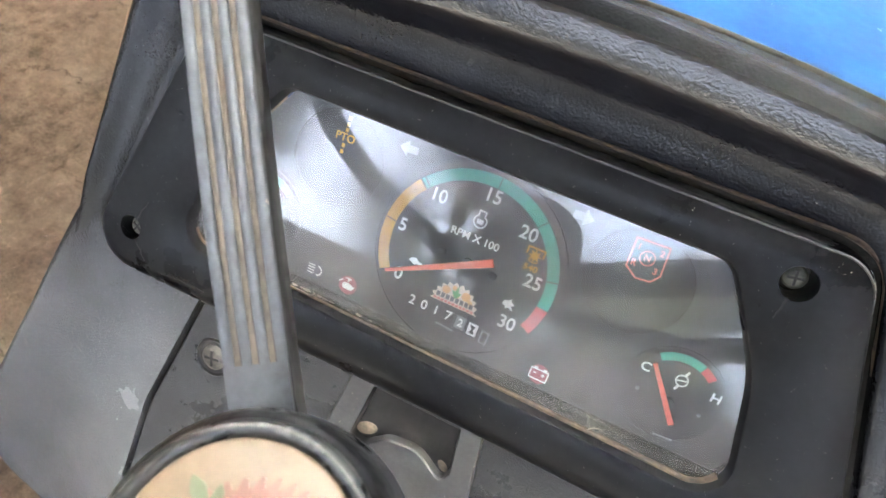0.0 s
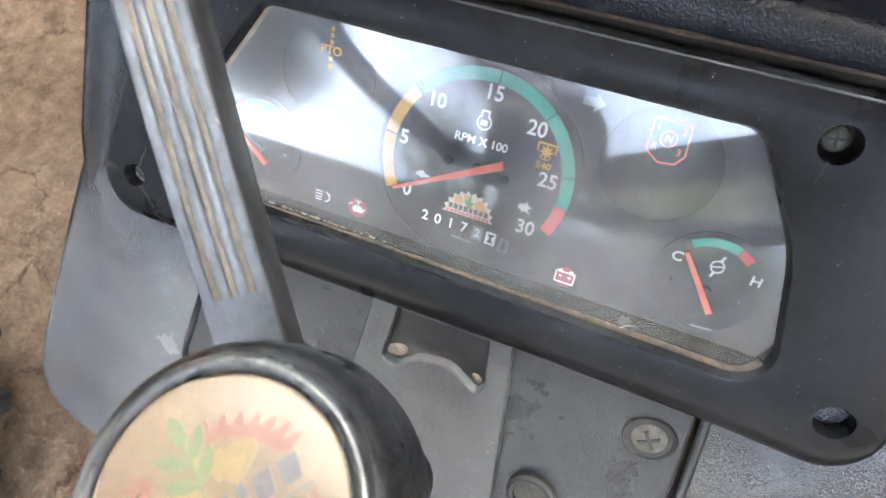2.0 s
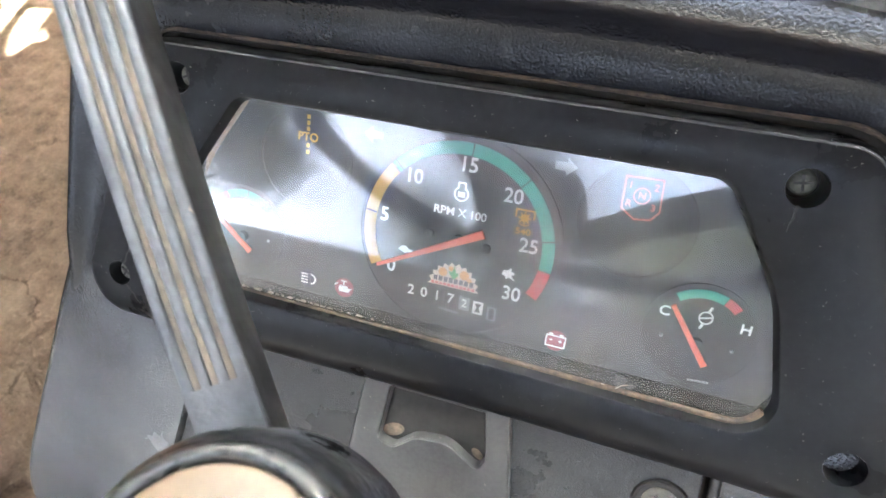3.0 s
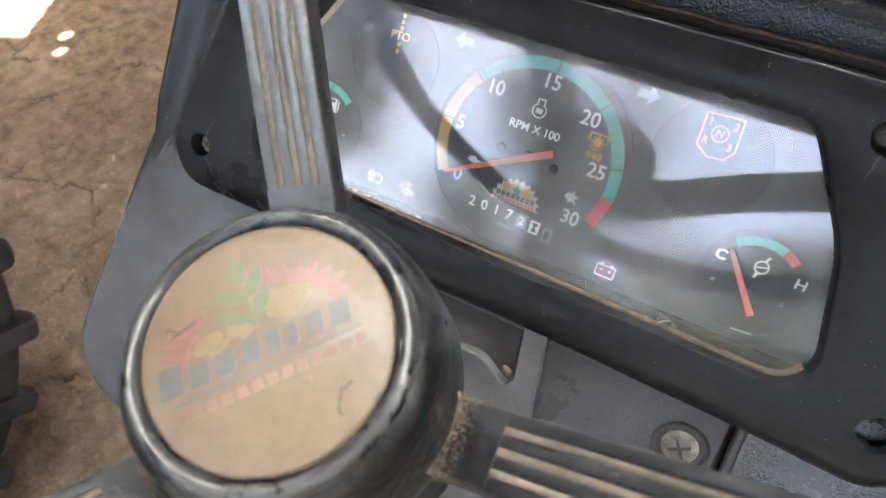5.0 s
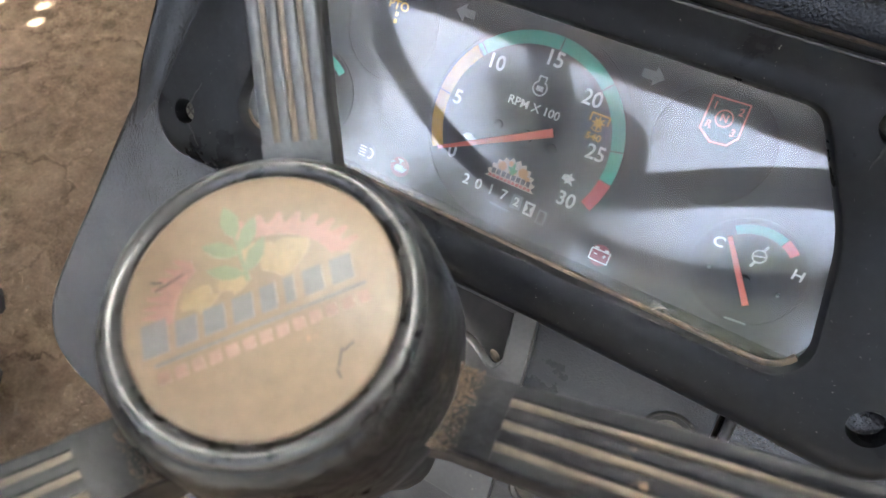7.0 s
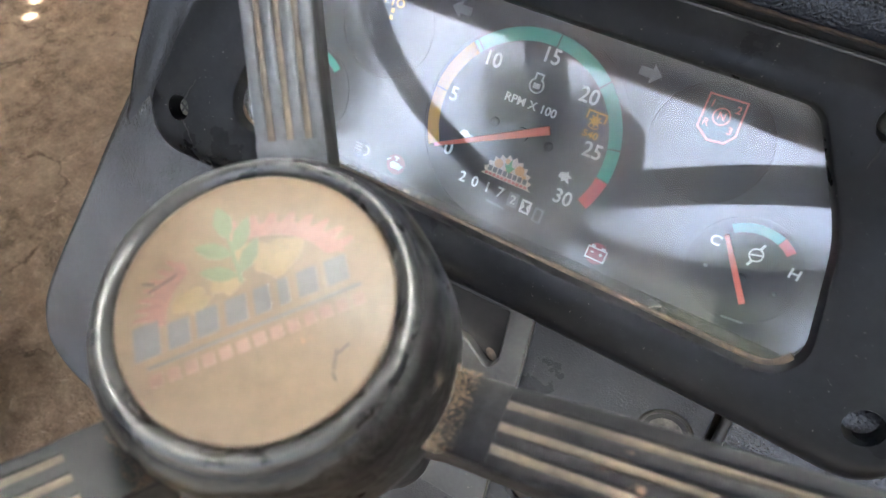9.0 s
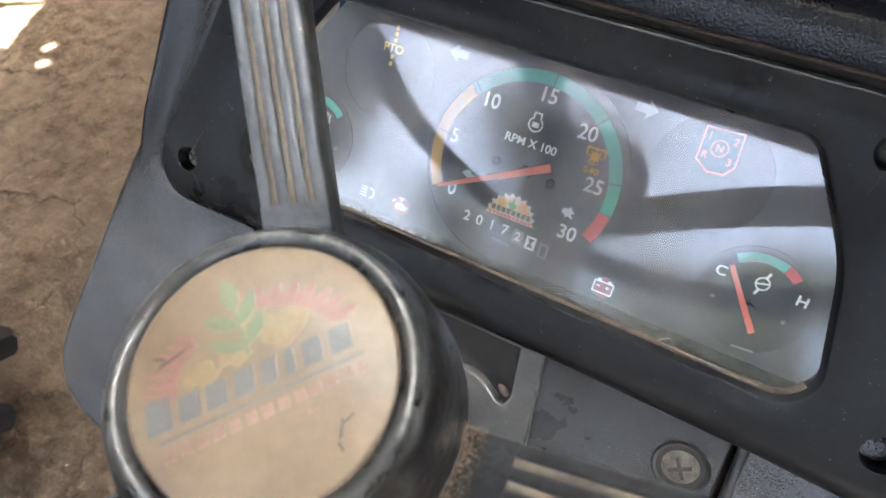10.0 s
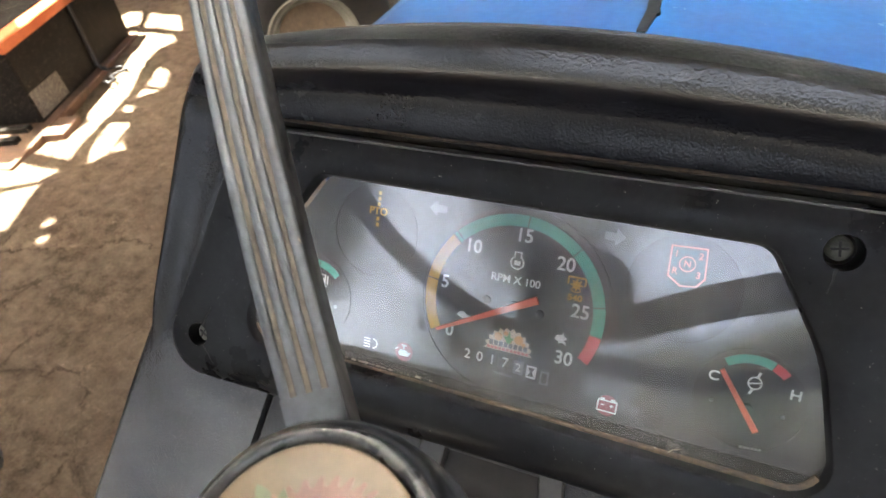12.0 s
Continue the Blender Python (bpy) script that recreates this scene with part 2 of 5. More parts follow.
M_DIAL = material("dial_black_print", (0.007, 0.0075, 0.009), (0.014, 0.015, 0.017), 0.6, 30.0, 500.0)
M_DIALBASE = material("dial_charcoal", (0.026, 0.027, 0.031), (0.04, 0.041, 0.046), 0.6, 20.0, 500.0)
M_WHITE = plain("white_print", (0.83, 0.84, 0.82))
M_GREY = plain("grey_print", (0.22, 0.23, 0.24))
M_GREEN = plain("green_print", (0.05, 0.38, 0.265))
M_YELLOW = plain("amber_print", (0.6, 0.32, 0.03))
M_REDP = plain("red_print", (0.62, 0.07, 0.08))
M_PINK = plain("dim_red_lamp", (0.3, 0.07, 0.09))
M_BLUEP = plain("dim_blue_lamp", (0.03, 0.035, 0.06))
M_NEEDLE = plain("orange_red_needle", (0.86, 0.16, 0.09), 0.45)
M_CREAM = plain("cream_print", (0.72, 0.6, 0.46))
M_NAVY = plain("navy_print", (0.1, 0.085, 0.08))
M_LEAF = plain("leaf_green_print", (0.12, 0.3, 0.1))
M_ORANGE = plain("orange_print", (0.7, 0.4, 0.16))
M_ROSE = plain("faded_red_print", (0.6, 0.16, 0.13))
M_OLDRED = plain("sun_bleached_red", (0.09, 0.043, 0.033), 0.4, 0.4)
M_FADEDRED = plain("faded_pale_red", (0.095, 0.057, 0.042), 0.4, 0.3)
M_OLDGOLD = plain("sun_bleached_gold", (0.092, 0.066, 0.031), 0.4, 0.3)
M_OLDLEAF = plain("sun_bleached_green", (0.046, 0.056, 0.028), 0.4, 0.25)
M_OLDINK = plain("sun_bleached_navy", (0.043, 0.041, 0.042), 0.4, 0.3)
M_PANE = clear_pane("clear_dusty_pane", 1.49, 0.018, 0.075)
M_CHIP = material("pale_grime", (0.05, 0.045, 0.038), (0.24, 0.22, 0.19), 0.9, 300.0, 900.0, 0.4, 0.0004)
M_DIRT = material("packed_dust", (0.014, 0.01, 0.007), (0.085, 0.056, 0.034), 0.9, 150.0, 500.0, 0.6, 0.001)
M_SEAM = material("dusty_black_seam", (0.004, 0.004, 0.0035), (0.022, 0.018, 0.013), 0.9, 60.0, 500.0, 0.6, 0.001)
M_TAN = material("dirt_in_grooves", (0.029, 0.023, 0.0175), (0.09, 0.071, 0.053), 0.85, 60.0, 400.0, 0.4, 0.0006)
M_DUSTY = material("thin_tan_dust", (0.025, 0.021, 0.017), (0.13, 0.1, 0.07), 0.9, 120.0, 500.0, 0.4, 0.0006)
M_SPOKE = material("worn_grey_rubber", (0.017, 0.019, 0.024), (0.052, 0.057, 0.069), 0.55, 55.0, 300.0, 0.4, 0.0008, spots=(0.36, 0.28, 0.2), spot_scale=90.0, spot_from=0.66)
# the two lower spokes: a darker base than the upper one, with dirt flecks
M_SPOKEDARK = material("dark_dirt_flecked_rubber", (0.004, 0.004, 0.005), (0.016, 0.0155, 0.017), 0.5, 45.0, 300.0, 0.4, 0.0008, spots=(0.3, 0.2, 0.12), spot_scale=60.0, spot_from=0.66, spec=0.16)
M_CRUST = material("brown_dirt_crust", (0.014, 0.01, 0.007), (0.1, 0.068, 0.042), 0.9, 120.0, 420.0, 0.8, 0.001)
M_SPOKESIDE = material("black_rubber", (0.006, 0.006, 0.006), (0.02, 0.018, 0.017), 0.5, 30.0, 250.0, 0.3, 0.0006, spec=0.2)
M_HUB = material("soiled_black_rubber", (0.003, 0.003, 0.0032), (0.0095, 0.009, 0.009), 0.34, 25.0, 260.0, 0.8, 0.0009, spots=(0.14, 0.105, 0.075), spot_scale=75.0, spot_from=0.63, spec=0.26)
M_BADGE = material("yellowed_badge", (0.061, 0.044, 0.0285), (0.096, 0.071, 0.047), 0.45, 26.0, 300.0, spots=(0.16, 0.09, 0.05), spot_scale=90.0, spot_from=0.66, spec=0.3)
M_CHROME = material("glossy_black_bevel", (0.012, 0.012, 0.013), (0.03, 0.03, 0.03), 0.28, 60.0, 300.0, 0.06, 0.0003, rough_var=0.02, spec=0.4)
# greenish screws of the bezel holes, paler to offset the holes' shade
M_PALESCREW = material("pale_screw", (0.025, 0.026, 0.021), (0.09, 0.09, 0.072), 0.6, 200.0, 900.0, 0.5, 0.0003, spec=0.3)
M_SCREW = material("corroded_screw", (0.018, 0.016, 0.014), (0.075, 0.066, 0.055), 0.6, 200.0, 900.0, 0.5, 0.0003, spec=0.3)
M_RUST = material("rusty_steel", (0.06, 0.032, 0.019), (0.15, 0.085, 0.05), 0.85, 12.0, 120.0, 0.7, 0.003)
M_BLUE = material("blue_hood_paint", (0.006, 0.036, 0.125), (0.017, 0.074, 0.2), 0.4, 11.0, 120.0, 0.05, 0.0005, spots=(0.36, 0.38, 0.4), spot_scale=34.0, spot_from=0.655, spec=0.12)
M_EARTH = earth_floor("dry_earth_floor")
M_BOX = material("sooty_black_box", (0.004, 0.0035, 0.003), (0.016, 0.013, 0.01), 0.6, 6.0, 80.0, 0.5, 0.003, spots=(0.3, 0.25, 0.2), spot_scale=110.0, spot_from=0.585, spec=0.12)
M_ORANGELID = material("orange_red_rim", (0.55, 0.12, 0.04), (0.75, 0.2, 0.07), 0.5, 10.0, 90.0)
M_LABEL = material("torn_paper_label", (0.03, 0.026, 0.022), (0.2, 0.18, 0.15), 0.9, 90.0, 260.0)
M_TYRE = material("muddy_tyre_rubber", (0.008, 0.0066, 0.0056), (0.03, 0.0225, 0.017), 0.85, 9.0, 60.0, 0.5, 0.004, spots=(0.2, 0.13, 0.08), spot_scale=9.0, spot_from=0.64)
M_MUD = material("dried_mud", (0.08, 0.05, 0.028), (0.19, 0.125, 0.075), 0.95, 9.0, 60.0, 0.8, 0.01)
M_RIM = material("cream_wheel_paint", (0.16, 0.135, 0.1), (0.34, 0.3, 0.24), 0.5, 8.0, 90.0, 0.2, 0.001, spots=(0.2, 0.12, 0.07), spot_scale=18.0, spot_from=0.64)
M_TIN = material("weathered_tin", (0.3, 0.3, 0.295), (0.5, 0.5, 0.49), 0.6, 3.0, 40.0, 0.3, 0.003, metal=0.15)
M_WOOD = material("weathered_pole_wood", (0.08, 0.055, 0.035), (0.2, 0.14, 0.09), 0.9, 4.0, 60.0, 0.6, 0.004, stretch=(1, 1, 0.15))
M_WALL = material("mud_plaster", (0.1, 0.075, 0.05), (0.2, 0.155, 0.11), 0.95, 1.5, 30.0, 0.5, 0.01)
M_CEMENT = material("cement_plaster", (0.11, 0.11, 0.106), (0.2, 0.2, 0.193), 0.92, 1.8, 40.0, 0.4, 0.006)
M_SHEET = milky_sheet("milky_light_sheet")
M_FLANGE = material("grained_black_flange", (0.008, 0.0082, 0.009), (0.03, 0.03, 0.03), 0.6, 14.0, 700.0, 0.5, 0.0006, vor=True, spots=(0.2, 0.17, 0.14), spot_scale=300.0, spot_from=0.7, spec=0.1)
M_BARK = material("bark", (0.05, 0.035, 0.025), (0.14, 0.1, 0.07), 0.95, 5.0, 40.0, 0.9, 0.02)
M_FOLIAGE = material("foliage", (0.036, 0.047, 0.028), (0.075, 0.09, 0.052), 0.7, 3.0, 20.0)


# ---- mesh helpers ----
def part(name, bm, mat, parent, label="", smooth=0.0):
    """Links a bmesh as one mesh object under a thing or a part. smooth: the angle in degrees up to which edges are shaded round."""
    bmesh.ops.recalc_face_normals(bm, faces=bm.faces)
    me = bpy.data.meshes.new(name)
    bm.to_mesh(me)
    bm.free()
    me.materials.append(mat)
    if smooth:
        me.polygons.foreach_set("use_smooth", [True] * len(me.polygons))
        me.set_sharp_from_angle(angle=radians(smooth))
    ob = new(name, me)
    ob.parent = parent
    return tagged(ob, label)


def thing(name, m, label, category, group="", kind=""):
    ob = new(name)
    ob.matrix_world = m
    ob.empty_display_size = 0.02
    return tagged(ob, label, category, group, kind)


def rounded(corners, seg=6):
    """A closed outline from corners of x, y and radius."""
    pts, k = [], len(corners)
    for i, (x, y, r) in enumerate(corners):
        p, a, c = Vector((x, y)), Vector(corners[i - 1][:2]), Vector(corners[(i + 1) % k][:2])
        u, v = (a - p).normalized(), (c - p).normalized()
        half = u.angle(v) / 2
        if r <= 0:
            pts.append(p)
            continue
        cut = min(r / math.tan(half), (a - p).length * 0.49, (c - p).length * 0.49)
        rr = cut * math.tan(half)
        o = p + (u + v).normalized() * (rr / math.sin(half))
        s, e = p + u * cut - o, p + v * cut - o
        turn = s.angle_signed(e)
        for j in range(seg + 1):
            q = Matrix.Rotation(-turn * j / seg, 2) @ s
            pts.append(o + q)
    return [(q.x, q.y) for q in pts]


def area(pts):
    return sum(a[0] * b[1] - b[0] * a[1] for a, b in zip(pts, pts[1:] + pts[:1])) / 2


def offset(pts, d):
    """The closed outline moved outwards by d (inwards: minus)."""
    sign, k, out = (1 if area(pts) > 0 else -1), len(pts), []
    for i in range(k):
        a, p, c = Vector(pts[i - 1]), Vector(pts[i]), Vector(pts[(i + 1) % k])
        u, v = (p - a), (c - p)
        nu, nv = Vector((u.y, -u.x)).normalized(), Vector((v.y, -v.x)).normalized()
        m = nu + nv
        m = m.normalized() if m.length > 1e-6 else nu
        q = p + m * sign * d / max(m.dot(nu), 0.5)
        out.append((q.x, q.y))
    return out


def circle(cx, cy, r, k=32, a0=0.0):
    return [(cx + r * math.cos(a0 + 2 * math.pi * i / k), cy + r * math.sin(a0 + 2 * math.pi * i / k)) for i in range(k)]


def loft(bm, loops, closed=True, caps=(False, False)):
    """Joins loops of equal count with quads."""
    rings = [[bm.verts.new(p) for p in loop] for loop in loops]
    k = len(rings[0])
    for a, b in zip(rings, rings[1:]):
        for i in range(k if closed else k - 1):
            j = (i + 1) % k
            bm.faces.new((a[i], a[j], b[j], b[i]))
    if caps[0]:
        bm.faces.new(rings[0])
    if caps[1]:
        bm.faces.new(rings[-1])
    return rings


def at_z(pts, z):
    return [(x, y, z) for x, y in pts]


def slab(pts, z0, z1, edge=0.0, bm=None):
    """A plate of that outline from z0 up to z1, its top edge eased."""
    bm = bm or bmesh.new()
    loops = [at_z(pts, z0), at_z(pts, z1 - edge)]
    if edge:
        loops += [at_z(offset(pts, -edge * 0.3), z1 - edge * 0.3), at_z(offset(pts, -edge), z1)]
    loft(bm, loops, caps=(True, True))
    return bm


def pierced(bm, outer, holes, z):
    """A flat face with holes."""
    edges = []
    for loop in [outer] + holes:
        vs = [bm.verts.new((x, y, z)) for x, y in loop]
        edges += [bm.edges.new((a, b)) for a, b in zip(vs, vs[1:] + vs[:1])]
    bmesh.ops.triangle_fill(bm, edges=edges, use_beauty=True, use_dissolve=False, normal=(0, 0, 1))
    return bm


def band(cx, cy, r0, r1, a0, a1, z0, z1, bm=None):
    """A piece of a flat ring between two angles in degrees."""
    k = max(3, int(abs(a1 - a0) / 4))
    angles = [radians(a0 + (a1 - a0) * i / k) for i in range(k + 1)]
    pts = [(cx + r0 * math.cos(a), cy + r0 * math.sin(a)) for a in angles] + [(cx + r1 * math.cos(a), cy + r1 * math.sin(a)) for a in reversed(angles)]
    return slab(pts, z0, z1, 0, bm)


def bar(x, y, w, h, z0, z1, turn=0.0, bm=None):
    c, s = math.cos(radians(turn)), math.sin(radians(turn))
    pts = [(x + c * a - s * b, y + s * a + c * b) for a, b in ((-w / 2, -h / 2), (w / 2, -h / 2), (w / 2, h / 2), (-w / 2, h / 2))]
    return slab(pts, z0, z1, 0, bm)


def revolve(bm, profile, k=48, close=True):
    """Turns a profile of radius and height round z."""
    loft(bm, [[(r * math.cos(2 * math.pi * i / k), r * math.sin(2 * math.pi * i / k), z) for i in range(k)] for r, z in profile], caps=(close and profile[0][0] > 1e-5, close and profile[-1][0] > 1e-5))
    return bm


def tube(bm, path, radius, k=12, closed=False):
    """A round bar along a path; radius: one, or one a point."""
    path, loops, count = [Vector(p) for p in path], [], len(path)
    for i, p in enumerate(path):
        a = path[i - 1] if (i or closed) else p
        b = path[(i + 1) % count] if (i + 1 < count or closed) else p
        d = (b - a).normalized()
        u = d.orthogonal() if i == 0 else (u - d * u.dot(d))
        u = u.normalized()
        v = d.cross(u)
        r = radius[i] if isinstance(radius, (list, tuple)) else radius
        loops.append([p + (u * math.cos(2 * math.pi * j / k) + v * math.sin(2 * math.pi * j / k)) * r for j in range(k)])
    if closed:
        loops.append(loops[0])
    loft(bm, loops, caps=(not closed, not closed))
    if closed:
        bmesh.ops.remove_doubles(bm, verts=bm.verts, dist=1e-6)
    return bm


def lettering(text, x, y, size, mat, parent, z, name="lettering", turn=0.0, wide=1.0, bold=0.0):
    """Raised letters from the built-in font, as a mesh."""
    data = bpy.data.curves.new("letters", "FONT")
    data.body, data.size, data.extrude, data.offset = text, size, 0.00012, bold or size * 0.018
    data.align_x, data.align_y = "CENTER", "CENTER"
    holder = new("letters", data)
    me = bpy.data.meshes.new_from_object(holder.evaluated_get(bpy.context.evaluated_depsgraph_get()))
    bpy.data.objects.remove(holder)
    bpy.data.curves.remove(data)
    me.name = name
    me.transform(pose(x, y, z, 0, 0, turn) @ Matrix.Diagonal((wide, 1, 1, 1)))
    me.materials.clear()
    me.materials.append(mat)
    ob = new(name, me)
    ob.parent = parent
    return ob


# ---- ground and added shed ----
def height(x, y):
    """The uneven earth floor."""
    p = Vector((x, y, 0))
    return 0.035 * noise.noise(p * 0.9) + 0.016 * noise.noise(p * 3.1 + Vector((5, 1, 0))) + 0.007 * noise.noise(p * 9.0)


def make_ground():
    fine = [-5.5 + 0.06 * i for i in range(140)]
    xs = [-300, -120, -50, -22, -11, -7.5] + fine + [4.5, 7.5, 12, 25, 60, 130, 300]
    ys = [-300, -120, -50, -22, -11, -6, -4] + [-2.5 + 0.06 * i for i in range(130)] + [6.5, 8.5, 12, 25, 60, 130, 300]
    bm = bmesh.new()
    grid = [[bm.verts.new((x, y, height(x, y) if abs(x) < 8 and abs(y) < 8 else 0.0)) for x in xs] for y in ys]
    for a, b in zip(grid, grid[1:]):
        for i in range(len(xs) - 1):
            bm.faces.new((a[i], a[i + 1], b[i + 1], b[i]))
    ob = part("ground", bm, M_EARTH, None, "dry brown packed earth floor, cracked and uneven", smooth=80)
    tagged(ob, category="ground", kind="structure")


make_ground()

ROOF_Z = 3.1


def make_roof():
    """A tin roof added unseen over the tractor for shade, holed for sun patches."""
    reach = ROOF_Z / math.tan(radians(SUN_EL))
    dx, dy = -math.sin(radians(SUN_AZ)) * reach, math.cos(radians(SUN_AZ)) * reach
    # gaps cut to drop sunlight beside the box, carried up along the sun's way
    edge = [(-3.159, 1.19), (-2.951, 1.273), (-3.006, 1.427), (-3.069, 1.606), (-2.946, 1.632), (-2.943, 1.733), (-3.152, 1.858), (-3.253, 2.206), (-3.409, 2.546), (-3.584, 2.706), (-3.207, 2.729), (-3.136, 2.659), (-3.184, 2.557), (-3.137, 2.403), (-3.033, 2.162), (-2.886, 1.833), (-2.813, 1.657), (-2.762, 1.47), (-2.697, 1.299), (-2.719, 1.205), (-2.899, 1.082)]
    sun_gaps = [
        [(-3.33, 1.455), (-3.221, 1.485), (-3.115, 1.352), (-3.3, 1.32)],
        [(-2.857, 1.042), (-2.678, 1.185), (-2.618, 1.02), (-2.548, 0.901), (-2.681, 0.812), (-2.991, 0.761)],
        [(-2.609, 1.393), (-2.701, 1.525), (-2.773, 1.721), (-2.663, 1.746), (-2.616, 1.608), (-2.57, 1.495)],
        [(-2.576, 1.5), (-2.584, 1.607), (-2.521, 1.55)],
        [(-2.894, 2.015), (-2.933, 2.115), (-2.806, 2.112)],
        [(-2.939, 2.151), (-2.992, 2.332), (-2.898, 2.31), (-2.811, 2.156)],
        [(-2.866, 1.906), (-2.811, 1.923), (-2.753, 1.867), (-2.8, 1.841)],
        [(-3.837, 2.849), (-3.872, 3.024), (-3.742, 3.027), (-3.589, 2.821), (-3.679, 2.747)],
        [(-3.677, 3.024), (-3.407, 3.022), (-3.204, 2.805), (-3.505, 2.789)],
    ]
    outline = [(-7.0, -3.1), (4.5, -3.1), (4.5, 6.5), (-7.0, 6.5)]
    strip = [(-1.4, 0.06), (4.2, 0.06), (4.2, 0.46), (-1.4, 0.46)]
    spots = [(-2.409, 0.987, 0.02), (-2.337, 0.895, 0.018)]
    holes = [[(x + dx, y + dy) for x, y in loop] for loop in [edge] + sun_gaps]
    holes.append(strip)
    holes += [[(x + dx + r * (1 + 0.4 * random.uniform(-1, 1)) * math.cos(a), y + dy + 1.5 * r * math.sin(a)) for a in [2 * math.pi * k / 12 for k in range(12)]] for x, y, r in spots]
    bm = bmesh.new()
    for z in (ROOF_Z, ROOF_Z + 0.012):
        pierced(bm, outline, holes, z)
    for loop in [outline] + holes:
        loft(bm, [at_z(loop, ROOF_Z), at_z(loop, ROOF_Z + 0.012)])
    bmesh.ops.remove_doubles(bm, verts=bm.verts, dist=1e-5)
    ob = part("ceiling", bm, M_TIN, None, "weathered tin roof, added out of view for shade and sun patches")
    tagged(ob, category="roof", kind="structure")
    for y in (-3.0, -2.05, -1.1, 1.25, 3.6, 5.6):
        bm = bmesh.new()
        tube(bm, [(-6.9, y, ROOF_Z - 0.06), (-1.0, y + 0.02, ROOF_Z - 0.05), (4.3, y, ROOF_Z - 0.055)], 0.05, 10)
        tagged(part("roof_beam", bm, M_WOOD, None, "round wooden beam under the added roof, out of view", 40), category="beam", group="roof beams", kind="structure")
    for x, y in ((3.9, -3.0), (-5.2, -3.0), (-6.4, 1.25), (3.9, 1.25)):
        bm = bmesh.new()
        tube(bm, [(x, y, -0.05), (x + 0.03, y, 1.4), (x - 0.02, y, ROOF_Z - 0.08)], [0.075, 0.065, 0.06], 12)
        tagged(part("post", bm, M_WOOD, None, "rough wooden post holding the added roof, out of view", 40), category="post", group="shed posts", kind="structure")


make_roof()
# sheet added over the roof slot to brighten lip, hood and badge
sheet = slab([(-1.48, -0.01), (4.28, -0.01), (4.28, 0.53), (-1.48, 0.53)], ROOF_Z + 0.016, ROOF_Z + 0.02)
tagged(part("light_sheet", sheet, M_SHEET, None, "milky translucent sheet, added out of view for light from above"), category="roof sheet", kind="structure")
# walls and apron, all added out of view to limit sky light and bounce
low_wall = slab([(-7.0, -4.14), (4.5, -4.14), (4.5, -4.0), (-7.0, -4.0)], -0.1, 1.93)
tagged(part("wall_south", low_wall, M_CEMENT, None, "plain low cement-plastered wall, added out of view to cut low light"), category="wall", kind="structure")
apron = slab([(-6.99, -3.99), (4.29, -3.99), (4.29, -2.7), (-6.99, -2.7)], -0.1, 0.075, 0.01)
tagged(part("pavement", apron, M_CEMENT, None, "plain grey cement apron, added out of view for an even bounce"), category="pavement", kind="structure")
bm = bmesh.new()
slab([(4.3, -3.99), (4.5, -3.99), (4.5, 6.6), (4.3, 6.6)], -0.1, ROOF_Z - 0.1, 0, bm)
tagged(part("wall_east", bm, M_WALL, None, "plain mud-plastered wall, added out of view on the right"), category="wall", kind="structure")
bm = bmesh.new()
slab([(-7.2, -3.99), (-7.0, -3.99), (-7.0, 6.8), (-7.2, 6.8)], -0.1, ROOF_Z + 0.02, 0, bm)
bm2 = slab([(-7.0, 6.6), (4.5, 6.6), (4.5, 6.8), (-7.0, 6.8)], -0.1, ROOF_Z - 0.3)
tagged(part("wall_north", bm2, M_WALL, None, "plain mud-plastered wall, added out of view to dim the hood's reflection"), category="wall", kind="structure")
tagged(part("wall_west", bm, M_WALL, None, "plain mud-plastered wall, added out of view to block left sky"), category="wall", kind="structure")


def make_tree(x, y, tall, wide, seed, leaves):
    rng = random.Random(seed)
    tree = thing("tree", pose(x, y, 0), "leafy green tree, added out of view for the pane's reflection", "tree", "trees behind the shed")
    bm = bmesh.new()
    top = Vector((rng.uniform(-0.4, 0.4), rng.uniform(-0.4, 0.4), tall * 0.7))
    tube(bm, [(0, 0, -0.1), (0.1, 0, tall * 0.3), top], [0.2, 0.15, 0.06], 10)
    centres = []
    for i in range(9):
        a, base = rng.uniform(0, 6.28), Vector((0, 0, 0)).lerp(top, rng.uniform(0.4, 0.95))
        tip = base + Vector((math.cos(a) * wide * rng.uniform(0.3, 0.9), math.sin(a) * wide * rng.uniform(0.3, 0.9), tall * rng.uniform(0.05, 0.28)))
        tube(bm, [base, base.lerp(tip, 0.5) + Vector((0, 0, 0.15)), tip], [0.07, 0.045, 0.015], 6)
        centres += [tip, base.lerp(tip, 0.6)]
    part("trunk", bm, M_BARK, tree, smooth=50)
    verts, faces = [], []
    for c in centres:
        for _ in range(leaves):
            d = Vector((rng.gauss(0, 1), rng.gauss(0, 1), rng.gauss(0, 0.8))) * wide * 0.24
            p, u = c + d, Vector((rng.uniform(-1, 1), rng.uniform(-1, 1), rng.uniform(-1, 1))).normalized()
            v, s = u.orthogonal().normalized(), rng.uniform(0.02, 0.05) * math.hypot(x, y) / 12.0
            k = len(verts)
            verts += [p - u * s, p + v * s * 0.45, p + u * s, p - v * s * 0.45]
            faces.append((k, k + 1, k + 2, k + 3))
    me = bpy.data.meshes.new("crown")
    me.from_pydata(verts, [], faces)
    me.materials.append(M_FOLIAGE)
    crown = new("crown", me)
    crown.parent = tree
    tagged(crown, kind="stuff")


